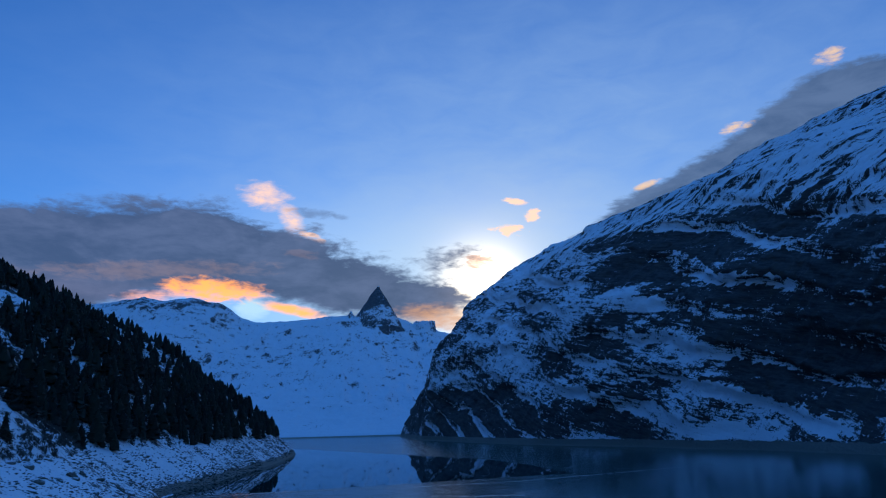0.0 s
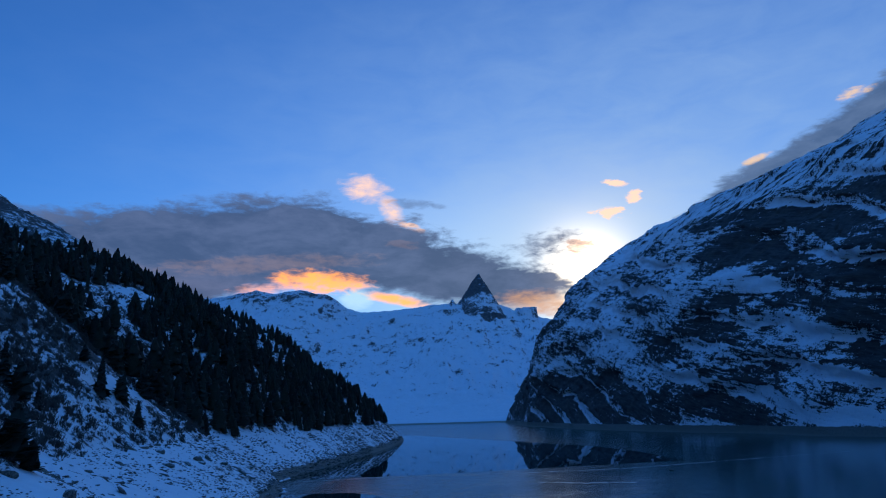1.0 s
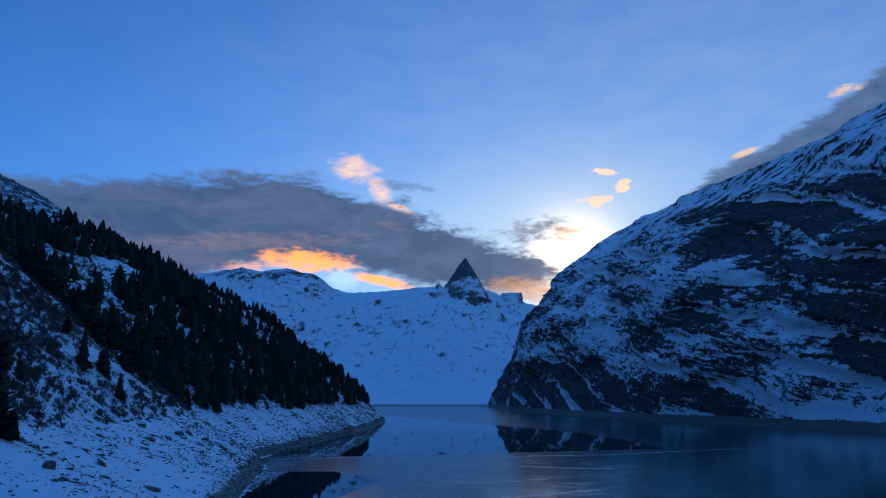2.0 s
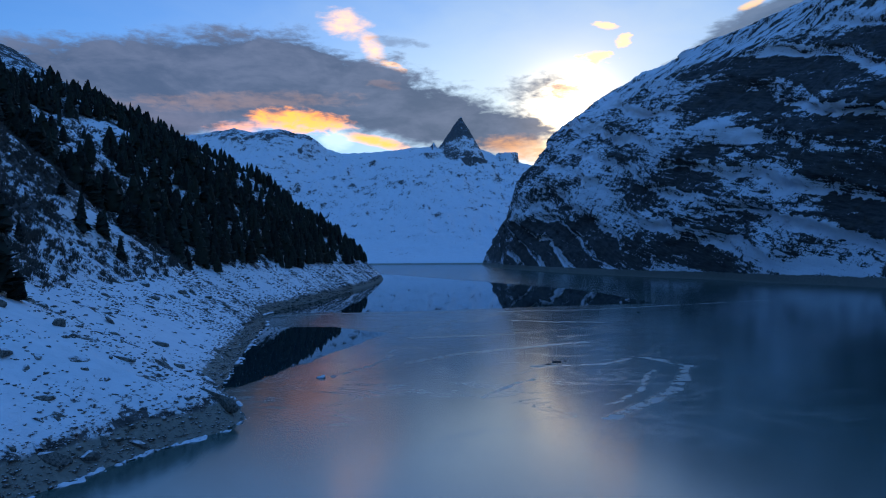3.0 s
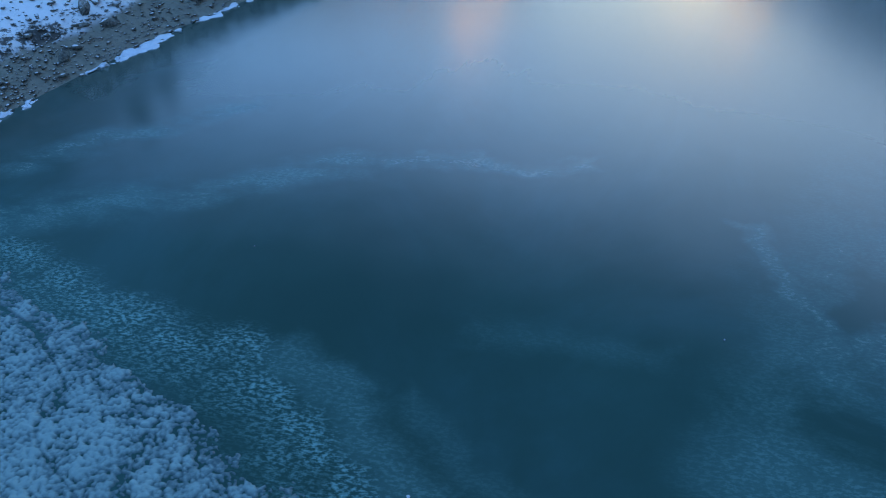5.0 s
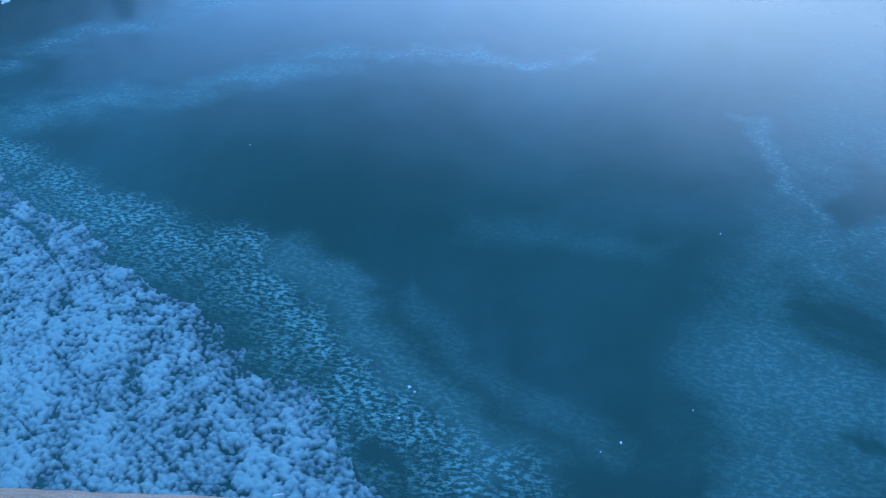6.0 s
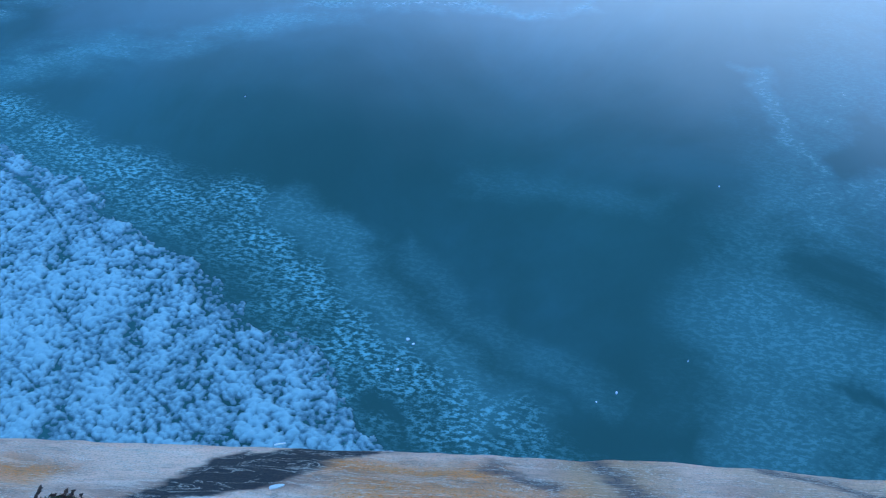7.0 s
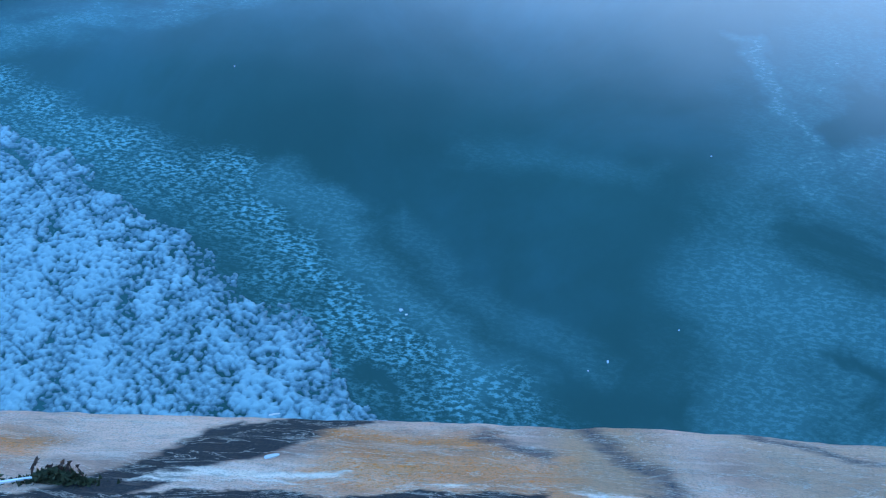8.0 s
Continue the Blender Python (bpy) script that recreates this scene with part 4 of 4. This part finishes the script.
def rubble():
    V, F = rock_shape(400, 0.45, 7, 1)
    y = 60 * np.exp(rng.uniform(0, math.log(1010 / 60), 15000))
    s = np.interp(y, BAND_Y, BAND_W) * rng.uniform(0.04, 1.03, len(y))
    x = shore_x(y) - s
    keep = rng.random(len(y)) < np.clip(0.45 + 0.9 * fbm(x / 14, y / 14, 0, 3, 0.55, 33), 0.03, 1)
    x, y = x[keep], y[keep]
    r = 0.24 * np.exp(rng.normal(0, 0.5, len(x))) * (0.7 + y / 300)
    P = np.stack([x, y, ground(x, y) + 0.04, rng.uniform(0, 6.28, len(x)), r, r], -1)
    tagged(scattered("scree", V, F, P, SLAB), "scattered dark stones showing through the snow", "stones", kind="stuff")
    y = 45 * np.exp(rng.uniform(0, math.log(700 / 45), 8500))
    s = np.abs(rng.normal(0, 4.5, len(y))) - 0.3
    x = shore_x(y) - s
    r = 0.20 * np.exp(rng.normal(0, 0.5, len(x))) * (0.6 + y / 260)
    P = np.stack([x, y, ground(x, y) - 0.03, rng.uniform(0, 6.28, len(x)), r * 1.3, r * 0.6], -1)
    tagged(scattered("shingle", V, F, P, SLAB), "grey-brown rubble along the waterline", "stones", kind="stuff")


rubble()


# ---- ice at the edges ----
def shore_ice():
    ys = 40 * np.exp(np.linspace(0, math.log(440 / 40), 900))
    k = np.linspace(-1, 1, 13)
    K, Y = np.meshgrid(k, ys)
    wide = np.clip(0.75 + 2.0 * fbm(Y / 9, 0.3, 0, 4, 0.6, 81), 0.15, 3.5) * np.interp(Y, (40, 140, 175, 250, 440), (1.1, 1.0, 0.5, 0.9, 1.2))
    X = shore_x(Y) + 0.5 + K * wide + 0.5 * fbm(Y / 3, K, 0, 3, 0.6, 82)
    Z = 0.05 + 0.30 * (1 - K ** 2) * (0.6 + 0.8 * fbm(X / 1.2, Y / 1.2, 0, 4, 0.6, 83)) - 0.25 * (np.abs(K) > 0.99) - 0.5 * (wide < 0.3) - 0.3 * (fbm(X / 0.7, Y / 2.2, 0, 3, 0.6, 85) < -0.12)
    tagged(sheet("shore_ice", X, Y, Z, RIM), "white broken ice along the waterline", "ice", kind="stuff")


shore_ice()


def crust():
    """The lumpy frozen slush against the dam, with dark water between its lumps."""
    X, Y = np.meshgrid(np.arange(-50, -3, 0.1), np.arange(6, 48, 0.1))
    edge = np.interp(X, (-74, -41, -29.4, -21.8, -16.6, -11.4, -6.3, -3), (54, 39.5, 32.5, 28.8, 25.6, 22.3, 18.0, 13)) - Y + 1.2 * fbm(X / 4, Y / 4, 0, 5, 0.65, 95)
    edge = np.minimum(edge, np.minimum(X + 48.5, Y - 7.5) + 1.5 * fbm(X / 3, Y / 3, 0, 3, 0.6, 94))
    # lumps: rounded cells, drawn out a little along the edge
    P, Q = (0.857 * X - 0.515 * Y) / 0.40 + 0.45 * fbm(X, Y, 0, 2, 0.5, 92), (0.515 * X + 0.857 * Y) / 0.26 + 0.45 * fbm(X, Y, 4, 2, 0.5, 93)
    ip, iq = np.floor(P).astype(np.int64), np.floor(Q).astype(np.int64)
    near = np.full(P.shape, 9.0)
    for dp in (-1, 0, 1):
        for dq in (-1, 0, 1):
            cp = ip + dp + 0.5 + 0.42 * lattice(ip + dp, iq + dq, 0 * ip, 1)
            cq = iq + dq + 0.5 + 0.42 * lattice(ip + dp, iq + dq, 0 * ip, 2)
            size = 0.85 + 0.35 * lattice(ip + dp, iq + dq, 0 * ip, 3)
            near = np.minimum(near, np.hypot(P - cp, Q - cq) / size)
    Z = 0.22 * (0.50 - near ** 2 * 1.2) + 0.05 * fbm(X / 0.35, Y / 0.35, 0, 2, 0.5, 96) + 0.05 * np.clip(edge / 4 - 0.2, -1, 1) + 0.08 * fbm(X / 1.6, Y / 1.6, 0, 4, 0.6, 99) + 0.035
    rill = np.abs(fbm((0.857 * X - 0.515 * Y) / 30, (0.515 * X + 0.857 * Y) / 4.0, 0, 3, 0.5, 98))
    Z = Z - 0.14 * np.clip(1 - rill / 0.07, 0, 1)
    Z = np.where(edge < 0, -0.3, Z)
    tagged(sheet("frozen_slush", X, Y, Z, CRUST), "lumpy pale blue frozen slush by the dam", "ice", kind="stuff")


crust()


def lump(name, x, y, z, r, flat, seed, mat, label, category, group):
    ob = new(name, mesh_of(name, *rock_shape(seed, flat, 8, 2), mat))
    ob.matrix_basis = pose(x, y, z + r * flat * 0.35, 0, 0, seed * 37 % 360) @ Matrix.Diagonal((r, r * 0.8, r, 1))
    return tagged(ob, label, category, group)


lump("ice_floe", -33.2, 204.5, 0, 1.6, 0.45, 501, RIM, "small pale block of ice on the frozen lake", "ice block", "")
# small dark flat floes, given the bark colour
for i, (x, y, r) in enumerate(((37.8, 231, 1.6), (34.5, 226, 1.3), (41, 233, 0.9), (117, 422, 2.2))):
    lump("floating_log", x, y, 0, r, 0.22, 510 + i, BARK, "small dark flat floe frozen into the ice", "driftwood", "driftwood on the ice")
for i, (x, y, r) in enumerate(((-6.9, 24.9, 0.16), (-6.5, 24.6, 0.10), (-7.1, 22.7, 0.10), (5.3, 22.6, 0.10), (4.2, 21.9, 0.06), (9.4, 25.2, 0.07), (12.9, 40.6, 0.09), (-25, 48.3, 0.08))):
    lump("snow_lump", x, y, 0, r, 0.8, 520 + i, SNOW, "small white lump of snow on the ice", "snow lump", "snow lumps on the ice")


# ---- small things on the parapet ----
def cap_place(x, v, lift=0.0):
    """A place on the slope of the cap, v metres below its upper edge."""
    return Vector((x, 0.05 + v * 1.008 + LEAN * x - 0.035 * x * x + lift * 0.7, EYE[2] - 0.35 - v + lift * 0.7))


def tube(V, F, pts, radius):
    """Adds a thin five-sided tube along pts."""
    b = len(V)
    for k, p in enumerate(pts):
        d = (Vector(pts[min(k + 1, len(pts) - 1)]) - Vector(pts[max(k - 1, 0)])).normalized()
        a = d.orthogonal().normalized()
        c = d.cross(a)
        rr = radius * (1 - 0.5 * k / len(pts))
        V += [Vector(p) + (a * math.cos(i * 1.2566) + c * math.sin(i * 1.2566)) * rr for i in range(5)]
    for k in range(len(pts) - 1):
        F += [(b + 5 * k + i, b + 5 * k + (i + 1) % 5, b + 5 * k + 5 + (i + 1) % 5, b + 5 * k + 5 + i) for i in range(5)]


def tuft():
    at = cap_place(-0.325, 0.152)
    plant = new("moss_tuft")
    plant.matrix_basis = Matrix.Translation(at)
    along = cap_place(0.01, 0.152) - cap_place(0, 0.152)
    along.normalize()
    out = Vector((0, 0.7, 0.7))
    r = random.Random(4)
    V, F = [], []
    for i in range(900):
        u = r.gauss(0, 0.013)
        o = r.random() * 0.012 * max(0.15, 1 - abs(u) / 0.03)
        p = along * u + out * (o - 0.002) + Vector((0, 0.7, -0.7)) * r.gauss(0, 0.003)
        d = Vector((r.gauss(0, 1), r.gauss(0, 1), r.gauss(0.4, 1))).normalized()
        e = d.orthogonal().normalized() * 0.0016
        b = len(V)
        V += [p - e, p + e, p + d * r.uniform(0.003, 0.006)]
        F.append((b, b + 1, b + 2))
    part("moss", mesh_of("moss", V, F, MOSS), plant)
    for i in range(9):
        V, F = [], []
        u = r.uniform(-0.022, 0.020)
        d = (out + along * r.uniform(-0.7, 0.7) + Vector((0, 0, r.uniform(0.2, 0.9)))).normalized()
        p = along * u + out * 0.004
        q = p + d * r.uniform(0.008, 0.016)
        tube(V, F, [p, p.lerp(q, 0.5) + along * r.uniform(-0.002, 0.002), q], 0.0006)
        for _ in range(6):
            b = len(V)
            e = Vector((r.gauss(0, 1), r.gauss(0, 1), r.gauss(0, 1))).normalized() * 0.0016
            g = q - d * r.uniform(0, 0.004)
            V += [g - e, g + e, g + e.orthogonal().normalized() * 0.003]
            F.append((b, b + 1, b + 2))
        part("stalk", mesh_of("stalk", V, F, STALK), plant, "reddish dry stalk")
    tagged(plant, "small dry moss tuft with reddish stalks in a concrete joint", "moss")
    for x0, v0, x1, v1, rad in ((-0.372, 0.135, -0.342, 0.150, 0.0016), (-0.224, 0.263, -0.216, 0.268, 0.0010)):
        V, F = [], []
        a, b = cap_place(x0, v0, 0.003), cap_place(x1, v1, 0.003)
        tube(V, F, [a, a.lerp(b, 0.5) + Vector((0, 0, 0.0006)), b], rad)
        tagged(new("dry_stem", mesh_of("dry_stem", V, F, STRAW)), "bleached dry stem lying on the concrete", "stem", "dry stems on the parapet")
    p = cap_place(-0.186, 0.192, 0.002)
    ob = new("pebble", mesh_of("pebble", *rock_shape(601, 0.5, 8, 2), STRAW))
    ob.matrix_basis = Matrix.Translation(p) @ pose(0, 0, 0, -45, 0, 20) @ Matrix.Diagonal((0.007, 0.003, 0.004, 1))
    tagged(ob, "small pale stone chip on the concrete slope", "stone chip")


tuft()
